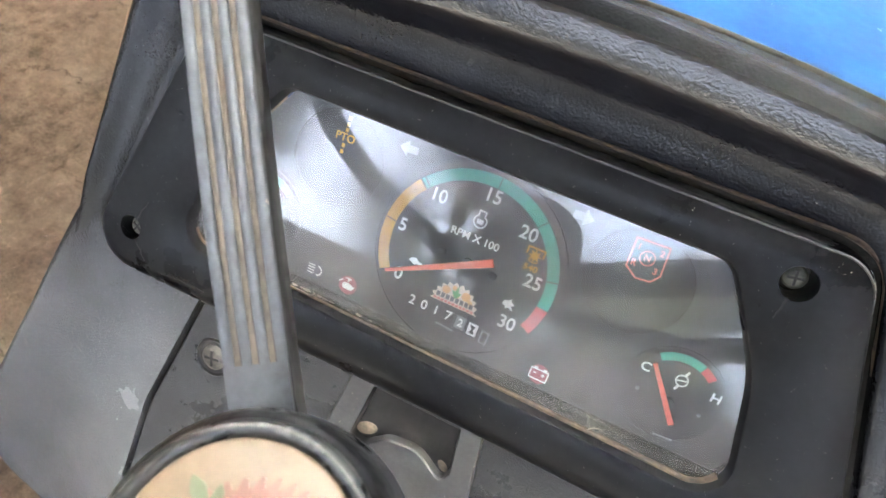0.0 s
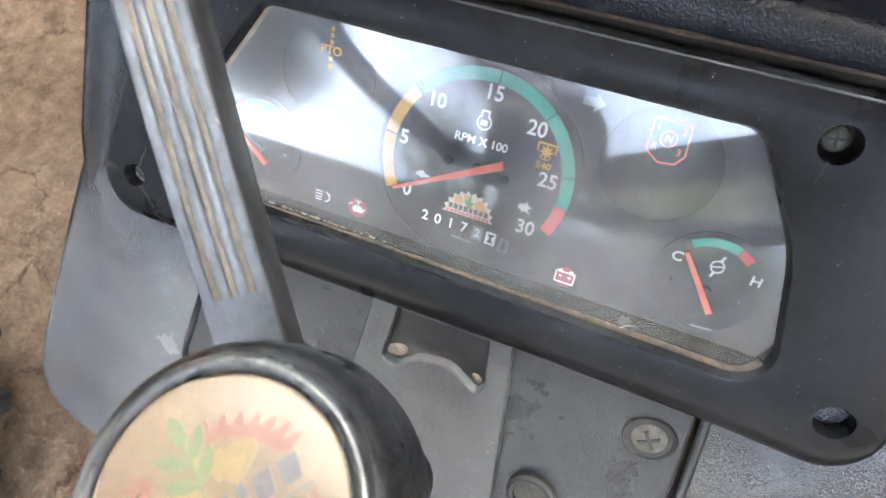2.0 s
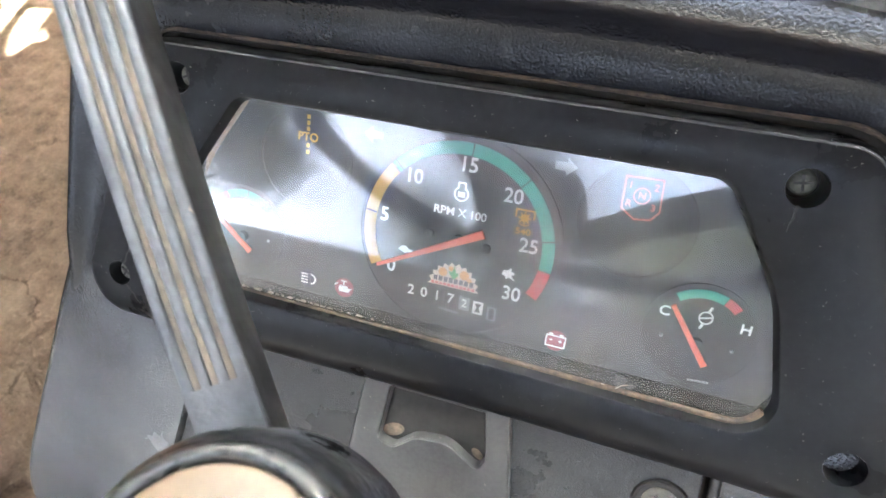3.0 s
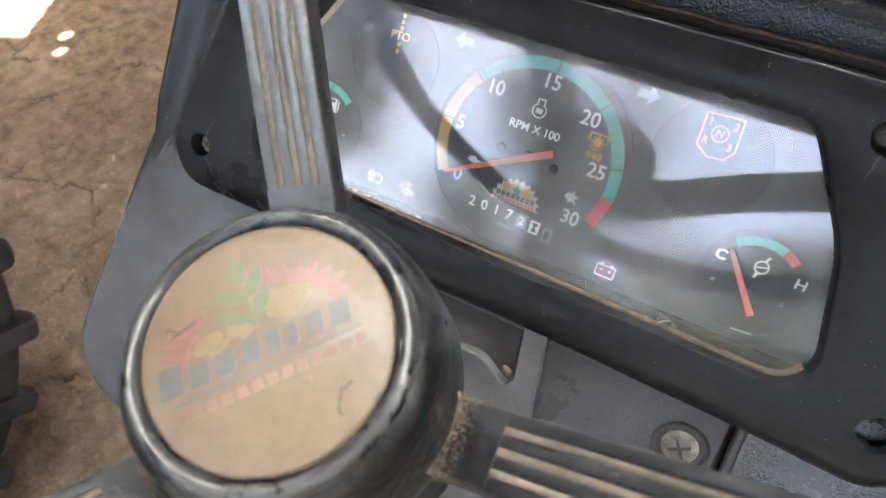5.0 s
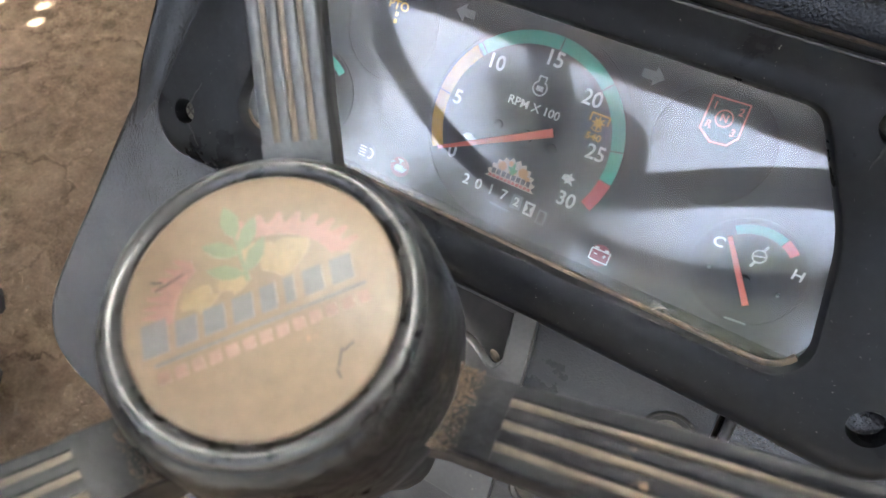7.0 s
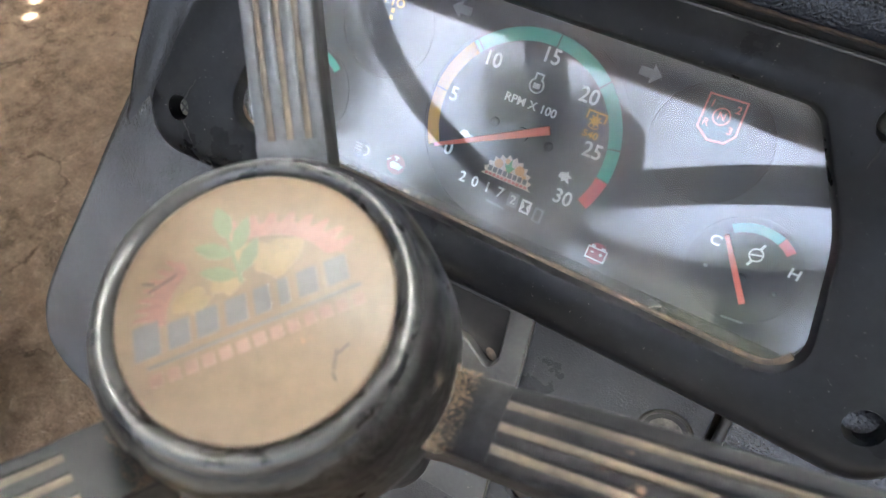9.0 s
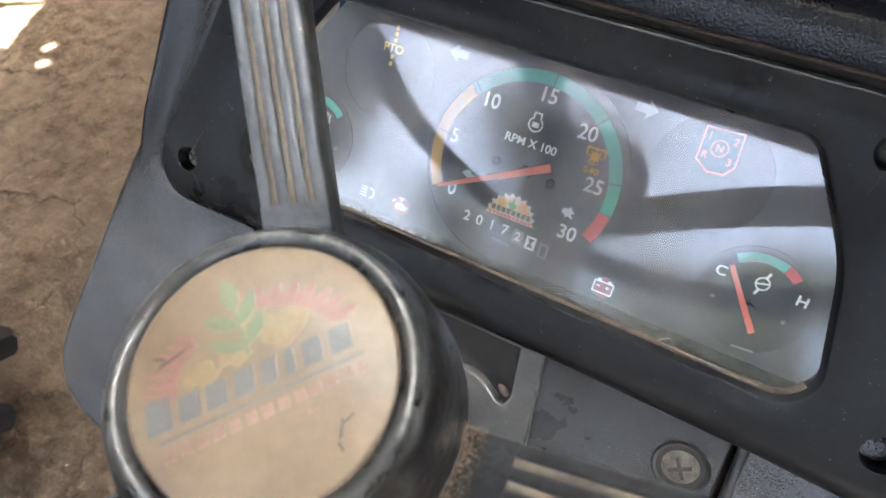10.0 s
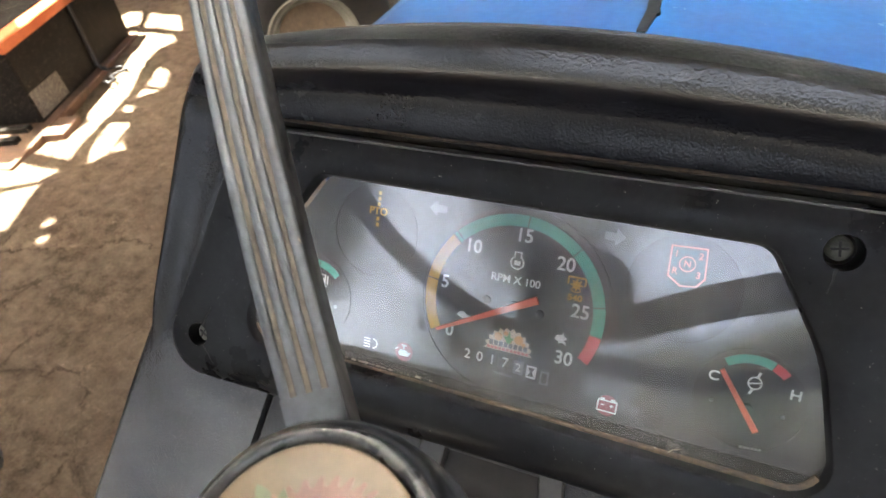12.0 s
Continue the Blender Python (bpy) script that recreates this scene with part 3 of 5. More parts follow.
# added trees, set so crowns and sky gaps mirror in the pane
for k, (tx, ty, tt, tw, tn) in enumerate([(-2.2, -9.6, 7.2, 1.8, 2300), (-8.9, -10.8, 8.8, 2.5, 5500), (1.3, -13.5, 7.1, 2.1, 6000), (5.9, -11.3, 7.2, 2.4, 4500), (-13.0, -9.0, 6.5, 3.0, 2400), (-5.9, -14.0, 3.0, 2.0, 1800)]):
    make_tree(tx, ty, tt, tw, 10 + k, tn)


# ---- dash housing ----
dash = thing("dashboard", PANEL, "black grained plastic tractor dashboard housing, dusty and worn", "dashboard")


def open_path(points, seg=10):
    """An open line with rounded corners, split finely: points and outward normals."""
    pts = []
    for i, (x, y, r) in enumerate(points):
        p = Vector((x, y))
        if not r:
            pts.append(p)
            continue
        a, c = Vector(points[i - 1][:2]), Vector(points[i + 1][:2])
        u, v = (a - p).normalized(), (c - p).normalized()
        half = u.angle(v) / 2
        cut = r / math.tan(half)
        for j in range(seg + 1):
            f = j / seg
            pts.append((p + u * cut) * (1 - f) ** 2 + p * 2 * f * (1 - f) + (p + v * cut) * f**2)
    fine = []
    for a, b in zip(pts, pts[1:]):
        k = max(1, int((b - a).length / 0.012))
        fine += [a.lerp(b, j / k) for j in range(k)]
    fine.append(pts[-1])
    normals = []
    for i in range(len(fine)):
        d = (fine[min(i + 1, len(fine) - 1)] - fine[max(i - 1, 0)]).normalized()
        normals.append(Vector((-d.y, d.x)))
    return fine, normals


def make_surround():
    """The cowl round the instrument plate: a ledge, a hollow and a thick rolled lip above, a plain slope at the sides."""
    above = [(0.0, 0.0), (0.0, 0.007), (0.003, 0.0083), (0.011, 0.0093), (0.0195, 0.0107), (0.0235, 0.0132), (0.0285, 0.0215), (0.0322, 0.0285), (0.0355, 0.0308), (0.0405, 0.0319), (0.046, 0.0328), (0.0495, 0.0327), (0.0535, 0.0305), (0.0575, 0.025), (0.061, 0.014), (0.064, -0.02), (0.066, -0.12)]
    beside = [(0.0, 0.0), (0.0, 0.011), (0.06, 0.0128), (0.18, 0.0122), (0.32, 0.012), (0.45, 0.0125), (0.55, 0.014), (0.63, 0.0158), (0.7, 0.017), (0.77, 0.0173), (0.82, 0.0166), (0.88, 0.014), (0.92, 0.0112), (0.96, 0.006), (1.0, -0.004), (1.02, -0.05), (1.03, -0.12)]
    path, normals = open_path([(-0.2325, -0.095, 0), (-0.1765, 0.0835, 0.022), (0.1705, 0.0845, 0.03), (0.2365, -0.095, 0)])
    loops = []
    for p, n in zip(path, normals):
        w = min(max((n.y - 0.35) / 0.6, 0), 1)
        w = w * w * (3 - 2 * w)
        side = 0.0215 + max(p.y + 0.085, 0) * 0.2
        bow = 1 - 9.0 * (p.x + 0.003) ** 2
        loop = []
        for (da, za), (db, zb) in zip(above, beside):
            d = w * da * bow + (1 - w) * db * side
            low = min(max((-0.05 - p.y) / 0.045, 0), 1)
            z = w * za + (1 - w) * (zb + (min(zb, 0.0105) - zb) * low)
            loop.append((p.x + n.x * d, p.y + n.y * d, z))
        loops.append(loop)
    bm = bmesh.new()
    loft(bm, loops, closed=False)
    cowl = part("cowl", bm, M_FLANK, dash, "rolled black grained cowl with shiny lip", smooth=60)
    cowl.data.materials.append(M_LIP)
    cowl.data.materials.append(M_FLANGE)
    for f in cowl.data.polygons:
        if f.center.y > 0.108 and f.center.z > 0.0225:
            f.material_index = 2 if f.index % (len(above) - 1) > 10 else 1
    # outer edge band, its tan colour standing for sunlight along the rim
    bm = bmesh.new()
    strip = []
    for p, n in zip(path, normals):
        if p.x < -0.185:
            side = 0.0215 + max(p.y + 0.085, 0) * 0.2
            strip.append([(p.x + n.x * side * f, p.y + n.y * side * f, z) for f, z in ((0.985, -0.006), (1.13, 0.0026), (1.155, 0.0016), (1.0, -0.013))])
    loft(bm, strip, caps=(True, True))
    part("edge_strip", bm, M_MUD, dash, "thin edge along the housing flank, tan for its sunlit rim", 60)
    bm = bmesh.new()
    loft(bm, [[(p.x - n.x * 0.012, p.y - n.y * 0.012, 0.003), (p.x + n.x * 0.002, p.y + n.y * 0.002, 0.0035)] for p, n in zip(path, normals)], closed=False)
    part("seam", bm, M_SEAM, dash, "dusty seam round the instrument plate")
    bm = bmesh.new()
    line = [(p.x + n.x * 0.0004, p.y + n.y * 0.0004, 0.0072) for p, n in zip(path, normals) if p.y > 0.03]
    tube(bm, line, [0.0011 + 0.0006 * noise.noise(Vector((x * 60, y * 60, 0))) for x, y, z in line], 6)
    part("seam_dirt", bm, M_DIRT, dash, "brown dirt along the seam", 60)


make_surround()



def spline(pts, k=5):
    """A smooth line through the points."""
    out, v = [], [Vector(p) for p in pts]
    for i in range(len(v) - 1):
        a, b, c, d = v[max(i - 1, 0)], v[i], v[i + 1], v[min(i + 2, len(v) - 1)]
        for j in range(k):
            t = j / k
            q = 0.5 * (2 * b + (c - a) * t + (2 * a - 5 * b + 4 * c - d) * t * t + (3 * b - a - 3 * c + d) * t**3)
            out.append((q.x, q.y))
    return out + [pts[-1]]


LEFT_EDGE = spline([(-0.226, -0.046), (-0.241, -0.05), (-0.2505, -0.064), (-0.2575, -0.082), (-0.267, -0.109), (-0.2815, -0.153), (-0.2975, -0.199), (-0.3095, -0.238), (-0.3125, -0.265), (-0.304, -0.29), (-0.281, -0.306), (-0.248, -0.316), (-0.2, -0.337), (-0.1, -0.362)])
CENTRE = [(-0.1385, -0.066), (-0.169, -0.178), (-0.1855, -0.345), (0.162, -0.345), (0.1475, -0.178), (0.1385, -0.066)]


def make_fascia():
    outer = [(-0.2, -0.05)] + LEFT_EDGE + [(-x - 0.006, y) for x, y in reversed(LEFT_EDGE)] + [(0.2, -0.05)]
    gap = offset(rounded([(*p, 0.004) for p in CENTRE], 3), 0.0035)
    bm = bmesh.new()
    pierced(bm, offset(outer, -0.008), [gap], 0.0115)
    loft(bm, [at_z(offset(outer, -0.008), 0.0115), at_z(offset(outer, -0.003), 0.0095), at_z(outer, 0.003), at_z(offset(outer, -0.001), -0.05)])
    loft(bm, [at_z(gap, 0.0115), at_z(gap, -0.006)])
    bmesh.ops.remove_doubles(bm, verts=bm.verts, dist=1e-5)
    part("fascia", bm, M_FASCIA, dash, "black grained lower fascia, greyer at its lower left", smooth=50)
    part("centre_panel", slab(rounded([(*p, 0.004) for p in CENTRE], 3), -0.006, 0.0105, 0.0015), M_GRAIN, dash, "black grained centre panel")
    # raised bead beside the right-hand joint
    bm = bmesh.new()
    tube(bm, [(0.1445, -0.078, 0.0115), (0.149, -0.13, 0.0115), (0.154, -0.2, 0.0115)], 0.0028, 8)
    part("bead", bm, M_GRAIN, dash, smooth=60)


make_fascia()


def make_screw(parent, x, y, z, r, turn, well=True, mat=M_SCREW):
    """A cross-head screw sunk in a round well."""
    if well:
        bm = bmesh.new()
        revolve(bm, [(r * 1.55, 0.0004), (r * 1.45, 0.0012), (r * 1.3, 0.0008), (r * 1.15, -0.002), (0.0001, -0.0022)], 28)
        bm.transform(pose(x, y, z))
        part("screw_well", bm, M_SPOKESIDE, parent, smooth=50)
    bm = bmesh.new()
    revolve(bm, [(r, -0.002), (r, 0.0006), (r * 0.8, 0.0018), (r * 0.4, 0.0025), (0.0001, 0.0027)], 24)
    bm.transform(pose(x, y, z))
    head = part("screw", bm, mat, parent, "corroded cross-head screw", 50)
    bm = bmesh.new()
    for k in (0, 90):
        bar(x, y, r * 1.25, r * 0.2, z + 0.0016, z + 0.00285, turn + k, bm)
    part("screw_slot", bm, M_SPOKESIDE, head)


make_screw(dash, 0.1242, -0.1108, 0.0105, 0.0092, 33)
make_screw(dash, -0.1295, -0.1215, 0.0105, 0.0085, 10)


def make_key_cover():
    outline = rounded([(-0.0382, -0.0815, 0), (-0.0462, -0.135, 0.03), (-0.053, -0.21, 0.004), (0.0575, -0.21, 0.004), (0.0515, -0.15, 0.03), (0.0437, -0.0815, 0)], 5)
    recess = rounded([(-0.0235, -0.0835, 0.001), (-0.0288, -0.1205, 0.005), (-0.0185, -0.1235, 0.006), (-0.006, -0.1125, 0.012), (0.012, -0.11, 0.014), (0.0305, -0.122, 0.006), (0.0347, -0.1135, 0.004), (0.031, -0.0835, 0.001)], 6)
    bm = bmesh.new()
    pierced(bm, offset(outline, -0.001), [recess], 0.0172)
    loft(bm, [at_z(offset(outline, -0.001), 0.0172), at_z(outline, 0.0162), at_z(outline, 0.006)])
    loft(bm, [at_z(recess, 0.0172), at_z(offset(recess, -0.0008), 0.0162), at_z(offset(recess, -0.0012), 0.0106)])
    bmesh.ops.remove_doubles(bm, verts=bm.verts, dist=1e-6)
    cover = part("key_cover", bm, M_COVER, dash, "dusty grey plastic cover with an arched finger recess")
    part("recess_floor", slab(offset(recess, 0.001), 0.006, 0.0109), M_SPOKESIDE, cover)
    for cx, cy, s, way in ((-0.021, -0.1155, 0.006, 25), (0.0285, -0.115, 0.0036, -40)):
        bm = revolve(bmesh.new(), [(s, -0.0006), (s * 0.8, -0.0001), (s * 0.4, 0.0002), (0.0001, 0.0003)], 18)
        bm.transform(pose(cx, cy, 0.0113, 0, 0, way) @ Matrix.Diagonal((1.25, 0.75, 1, 1)))
        part("dust_drift", bm, M_DUSTY, cover, "tan dust gathered in the recess", 60)


make_key_cover()


def make_switch(x, y):
    switch = thing("ignition_switch", PANEL, "round black ignition switch with a grimy barrel", "switch")
    bm = bmesh.new()
    revolve(bm, [(0.0145, 0.0), (0.0145, 0.004), (0.0125, 0.006), (0.0105, 0.005), (0.0105, 0.003)], 32)
    bm.transform(pose(x, y, 0.0105))
    part("collar", bm, M_SPOKESIDE, switch, smooth=40)
    bm = bmesh.new()
    revolve(bm, [(0.0098, 0.0), (0.0098, 0.0035), (0.006, 0.005), (0.0001, 0.0052)], 24)
    bm.transform(pose(x, y, 0.0105))
    part("barrel", bm, M_SEAM, switch, "grimy switch barrel", 40)


make_switch(0.0765, -0.178)


# ---- instrument cluster ----
cluster = thing("instrument_cluster", PANEL, "black instrument cluster with revolution counter and two small gauges", "instrument cluster")
PLATE = rounded([(-0.2285, -0.0875, 0.022), (0.05, -0.0845, 0.05), (0.15, -0.086, 0.06), (0.2255, -0.0895, 0.026), (0.1665, 0.0802, 0.02), (-0.1735, 0.0796, 0.014)], 8)
FACE = rounded([(-0.2245, -0.0755, 0.018), (0.05, -0.066, 0.05), (0.15, -0.0685, 0.06), (0.2205, -0.078, 0.022), (0.1645, 0.0778, 0.019), (-0.172, 0.0772, 0.013)], 8)
WINDOW = rounded([(-0.1625, -0.05, 0.014), (0.1605, -0.053, 0.016), (0.1435, 0.011, 0.08), (0.1145, 0.0565, 0.013), (-0.1165, 0.0558, 0.01), (-0.1465, 0.012, 0.08)], 8)
HOLES = [(-0.197, -0.0573, 0.0076), (0.19, -0.0573, 0.0086), (0.1415, 0.0598, 0.008), (-0.1515, 0.0615, 0.008)]


def make_bezel():
    holes = [circle(x, y, r, 28) for x, y, r in HOLES]
    lip = offset(WINDOW, 0.003)
    bm = bmesh.new()
    pierced(bm, FACE, [lip] + holes, 0.022)
    loft(bm, [at_z(FACE, 0.022), *[[(a[0] + (b[0] - a[0]) * f, a[1] + (b[1] - a[1]) * f, z) for a, b in zip(FACE, PLATE)] for f, z in ((0.3, 0.0215), (0.65, 0.0195), (0.9, 0.0165), (1.0, 0.0135), (0.99, 0.004))]])
    loft(bm, [at_z(lip, 0.022), at_z(offset(WINDOW, 0.0018), 0.0214), at_z(offset(WINDOW, 0.0008), 0.0195), at_z(WINDOW, 0.0145)])
    for h in holes:
        loft(bm, [at_z(h, 0.022), at_z(offset(h, -0.0003), 0.0214), at_z(offset(h, -0.0006), 0.006)])
    bmesh.ops.remove_doubles(bm, verts=bm.verts, dist=1e-6)
    bezel = part("bezel", bm, M_SMOOTH, cluster, "satin black bezel with dust specks and sunk screw holes", 35)
    for k, (x, y, r) in enumerate(HOLES):
        bm = bmesh.new()
        revolve(bm, [(r, 0.0), (0.0001, 0.0002)], 24)
        bm.transform(pose(x, y, 0.0066))
        part("hole_floor", bm, M_SPOKESIDE, bezel)
        if k != 1:
            make_screw(cluster, x + (0.0022 if x < 0 else -0.0008), y + 0.0008, 0.0165 if k == 0 else 0.0135, 0.0055, (60, 0, 100, 20)[k], False, M_PALESCREW)
    # cracks that run out from the screw holes
    for x, y, way, far in ((-0.197, -0.0573, 62, 0.015), (-0.197, -0.0573, -52, 0.014), (0.1415, 0.0598, -100, 0.011)):
        bm, px, py, a = bmesh.new(), x + 0.0075 * math.cos(radians(way)), y + 0.0075 * math.sin(radians(way)), way
        for s in range(4):
            qx, qy = px + far / 4 * math.cos(radians(a)), py + far / 4 * math.sin(radians(a))
            bar((px + qx) / 2, (py + qy) / 2, far / 3.6, 0.0011 * (1 - s / 5), 0.0215, 0.0222, a, bm)
            px, py, a = qx, qy, a + (14, -22, 17, -9)[s]
        part("crack", bm, M_SPOKESIDE, bezel)
    bm = bmesh.new()
    ring = offset(FACE, 0.0005)
    first = next(i for i, p in enumerate(ring) if p[1] < -0.05)
    top = [(x, y, 0.0218) for x, y in ring[first:] + ring[:first] if y > -0.045]
    # a bead paler than the bezel puts the edge's highlight into the colour
    tube(bm, top, 0.0006, 6)
    part("edge_bead", bm, M_COVER, bezel, "paler bead for the worn upper edge and its highlight", 60)
    bm = bmesh.new()
    foot = [p for p in offset(WINDOW, -0.0003) if p[1] < -0.04]
    foot.sort()
    tube(bm, [(x, y, 0.0151) for x, y in foot], [0.0009 + 0.0005 * noise.noise(Vector((x * 90, y * 90, 0))) + 0.001 * max(0.0, min(1.0, (x - 0.11) / 0.03)) for x, y in foot], 6)
    part("dust_line", bm, M_DIRT, bezel, "brown dust along the pane's lower edge", 60)


make_bezel()

# chips of pale grime along the lower edge, and a stray fibre
for k in range(34):
    x = -0.158 + 0.125 * (k / 33) ** 1.3 + random.uniform(-0.002, 0.002)
    w, h = random.uniform(0.0006, 0.0022), random.uniform(0.0004, 0.0009)
    bm = slab(rounded([(x - w, -0.0487, 0.0002), (x + w * 0.6, -0.0489, 0.0002), (x + w, -0.0487 + h, 0.0002), (x - w * 0.4, -0.0486 + h * 1.5, 0.0002)], 2), 0.0148, 0.0152)
    part("grime_chip", bm, M_CHIP, cluster)
bm = tube(bmesh.new(), [(0.0835, -0.0505, 0.0152), (0.0868, -0.0517, 0.0156), (0.09, -0.0512, 0.0157), (0.0925, -0.0488, 0.0154), (0.0955, -0.0478, 0.0152)], 0.00032, 5)
part("fibre", bm, M_CHIP, cluster, "pale stray fibre", 60)

base = part("dial_face", slab(offset(WINDOW, 0.004), -0.006, 0.0), M_DIALBASE, cluster, "charcoal printed dial face")
pane = part("pane", slab(offset(WINDOW, 0.0015), 0.014, 0.0148), M_PANE, cluster, "clear scratched plastic pane with dust")
pane.visible_shadow = False


def disc(x, y, r, z0, z1, k=48):
    return slab(circle(x, y, r, k), z0, z1)


def make_counter():
    """The revolution counter: a round black face with a coloured arc, figures, symbols and an orange needle."""
    face = part("counter_face", disc(-0.0022, 0.0002, 0.0545, 0.0, 0.0006, 72), M_DIAL, cluster, "round black revolution counter face")
    rim = part("counter_rim", band(-0.0022, 0.0002, 0.0518, 0.0553, 0, 357, 0.0004, 0.0011), M_DIALBASE, face)
    ox, r0, r1, z0, z1 = -0.0017, 0.0443, 0.0506, 0.0006, 0.0009
    part("amber_arc", band(ox, 0, r0, r1, 207.5, 138.2, z0, z1), M_YELLOW, face, "amber arc")
    part("green_arc", band(ox, 0, r0, r1, 137.6, -7.6, z0, z1), M_GREEN, face, "green arc")
    part("red_arc", band(ox, 0, r0, r1, -8.1, -26.3, z0, z1), M_REDP, face, "red arc")
    for a in (172, 138, 135, 85.8, 48.8, 11.2):
        part("tick", bar(ox + 0.0475 * math.cos(radians(a)), 0.0475 * math.sin(radians(a)), 0.0066, 0.0006, z1, z1 + 0.0002, a), M_DIAL, face)
    for text, x, y in (("0", -0.0352, -0.0215), ("5", -0.0412, 0.0058), ("10", -0.0272, 0.0288), ("15", 0.0005, 0.0395), ("20", 0.0245, 0.0283), ("25", 0.0357, 0.0048), ("30", 0.0308, -0.0222)):
        lettering(text, x, y, 0.0104, M_WHITE, face, 0.0008, "figure", wide=0.95, bold=0.00016)
    lettering("RPM X 100", -0.0012, 0.0146, 0.006, M_WHITE, face, 0.0008, "caption", wide=1.0, bold=0.00012)
    # engine symbol
    bm = band(-0.0016, 0.0245, 0.0031, 0.0039, 130, 410, z0, z1)
    bar(-0.0016, 0.0302, 0.0044, 0.0008, z0, z1, 0, bm)
    for dx in (-0.0018, 0.0018):
        bar(-0.0016 + dx, 0.0287, 0.0008, 0.0036, z0, z1, 0, bm)
    bar(-0.0016, 0.0243, 0.0036, 0.0026, z0, z1, 0, bm)
    part("engine_symbol", bm, M_WHITE, face)
    # amber shaft-speed symbol
    bm = bar(0.0315, 0.0228, 0.0098, 0.0009, z0, z1)
    for dx in (-0.0045, 0.0045):
        bar(0.0315 + dx, 0.0208, 0.0009, 0.004, z0, z1, 0, bm)
    slab(circle(0.0315, 0.0188, 0.0021, 10), z0, z1, 0, bm)
    for k in range(8):
        bar(0.0315 + 0.0026 * math.cos(k * math.pi / 4), 0.0188 + 0.0026 * math.sin(k * math.pi / 4), 0.0012, 0.0008, z0, z1, k * 45, bm)
    band(0.0315, 0.0188, 0.0036, 0.0041, 225, 315, z0, z1, bm)
    part("shaft_symbol", bm, M_YELLOW, face)
    lettering("540", 0.0316, 0.0118, 0.0046, M_YELLOW, face, 0.0008, "figure", wide=1.15, bold=0.0001)
    # slow and fast symbols
    bm = slab([(-0.0322, -0.0112), (-0.0305, -0.0092), (-0.028, -0.0088), (-0.0262, -0.0104), (-0.0238, -0.0106), (-0.0242, -0.0118), (-0.027, -0.0122), (-0.0282, -0.013), (-0.03, -0.0122)], z0, z1)
    part("slow_symbol", bm, M_WHITE, face)
    bm = slab([(0.0245, -0.0125), (0.0252, -0.01), (0.028, -0.0095), (0.029, -0.0078), (0.0292, -0.0098), (0.0316, -0.0112), (0.0296, -0.0122), (0.0314, -0.0148), (0.0285, -0.0135), (0.0268, -0.0148), (0.0266, -0.0132)], z0, z1)
    part("fast_symbol", bm, M_WHITE, face)
    # half-round emblem in faded colours
    cy = -0.0262
    gear = [((0.0122 if k % 2 else 0.0141) * math.cos(math.pi * k / 22), cy + (0.0122 if k % 2 else 0.0141) * math.sin(math.pi * k / 22)) for k in range(23)]
    emblem = part("emblem", slab(gear, z0, z1), M_CREAM, face, "small faded half-round emblem")
    for x, y, r in ((-0.0062, 0.0078, 0.0024), (0.0055, 0.0082, 0.0026), (0.0, 0.0068, 0.002), (-0.002, 0.0105, 0.0014), (0.0085, 0.0058, 0.0014)):
        part("emblem_field", disc(x, cy + y, r, z1, z1 + 0.0001, 14), M_ORANGE, emblem)
    bm = slab([(-0.0006, cy + 0.005), (0.0006, cy + 0.005), (0.0026, cy + 0.0085), (0.0008, cy + 0.0085), (0.0, cy + 0.0125), (-0.0012, cy + 0.0088), (-0.0032, cy + 0.009)], z1 + 0.0001, z1 + 0.0003)
    part("emblem_leaf", bm, M_LEAF, emblem)
    for k in range(8):
        part("emblem_bar", bar(-0.0098 + 0.0028 * k, cy + 0.004, 0.0021, 0.0027, z1 + 0.0001, z1 + 0.0003), M_NAVY, emblem)
    for k in range(11):
        part("emblem_bar", bar(-0.011 + 0.0022 * k, cy + 0.0012, 0.0016, 0.0015, z1 + 0.0001, z1 + 0.0003), M_ROSE, emblem)
    # hour meter
    for text, x in (("2", -0.0227), ("0", -0.0153), ("1", -0.0079), ("7", -0.0004)):
        part("digit_wheel", bar(x, -0.0327, 0.0058, 0.0078, 0.0003, 0.0007), M_SPOKESIDE, face)
        lettering(text, x, -0.0327, 0.0078, M_WHITE, face, 0.0009, "figure", bold=0.00012)
    part("digit_wheel", bar(0.0073, -0.0335, 0.0058, 0.0076, 0.0003, 0.0008), M_GREY, face, "grey last digit wheel")
    lettering("2", 0.0073, -0.0335, 0.0064, M_WHITE, face, 0.001, "figure")
    glass = part("hourglass_tile", bar(0.0148, -0.0342, 0.0056, 0.0072, 0.0003, 0.0008), M_WHITE, face, "white tile with an hourglass")
    part("hourglass", slab([(0.013, -0.0318), (0.0166, -0.0318), (0.0152, -0.0342), (0.0166, -0.0366), (0.013, -0.0366), (0.0144, -0.0342)], 0.0008, 0.0009), M_DIAL, glass)
    part("empty_wheel", bar(0.0223, -0.0358, 0.0048, 0.0076, 0.0003, 0.0007), M_GREY, face)
    part("empty_wheel_slot", bar(0.0223, -0.0358, 0.003, 0.006, 0.0007, 0.0008), M_SPOKESIDE, face)
    bm = bmesh.new()
    for k in range(7):
        bar(-0.0055 + k * 0.0016, -0.0392 - k * 0.0001, 0.0012, 0.0011, z0, z1, 0, bm)
    part("maker_line", bm, M_GREY, face)
    for x, y in ((-0.0157, 0.0008), (0.0147, -0.001)):
        bm = revolve(bmesh.new(), [(0.0024, 0.0), (0.0024, 0.0006), (0.0016, 0.0011), (0.0001, 0.0012)], 16)
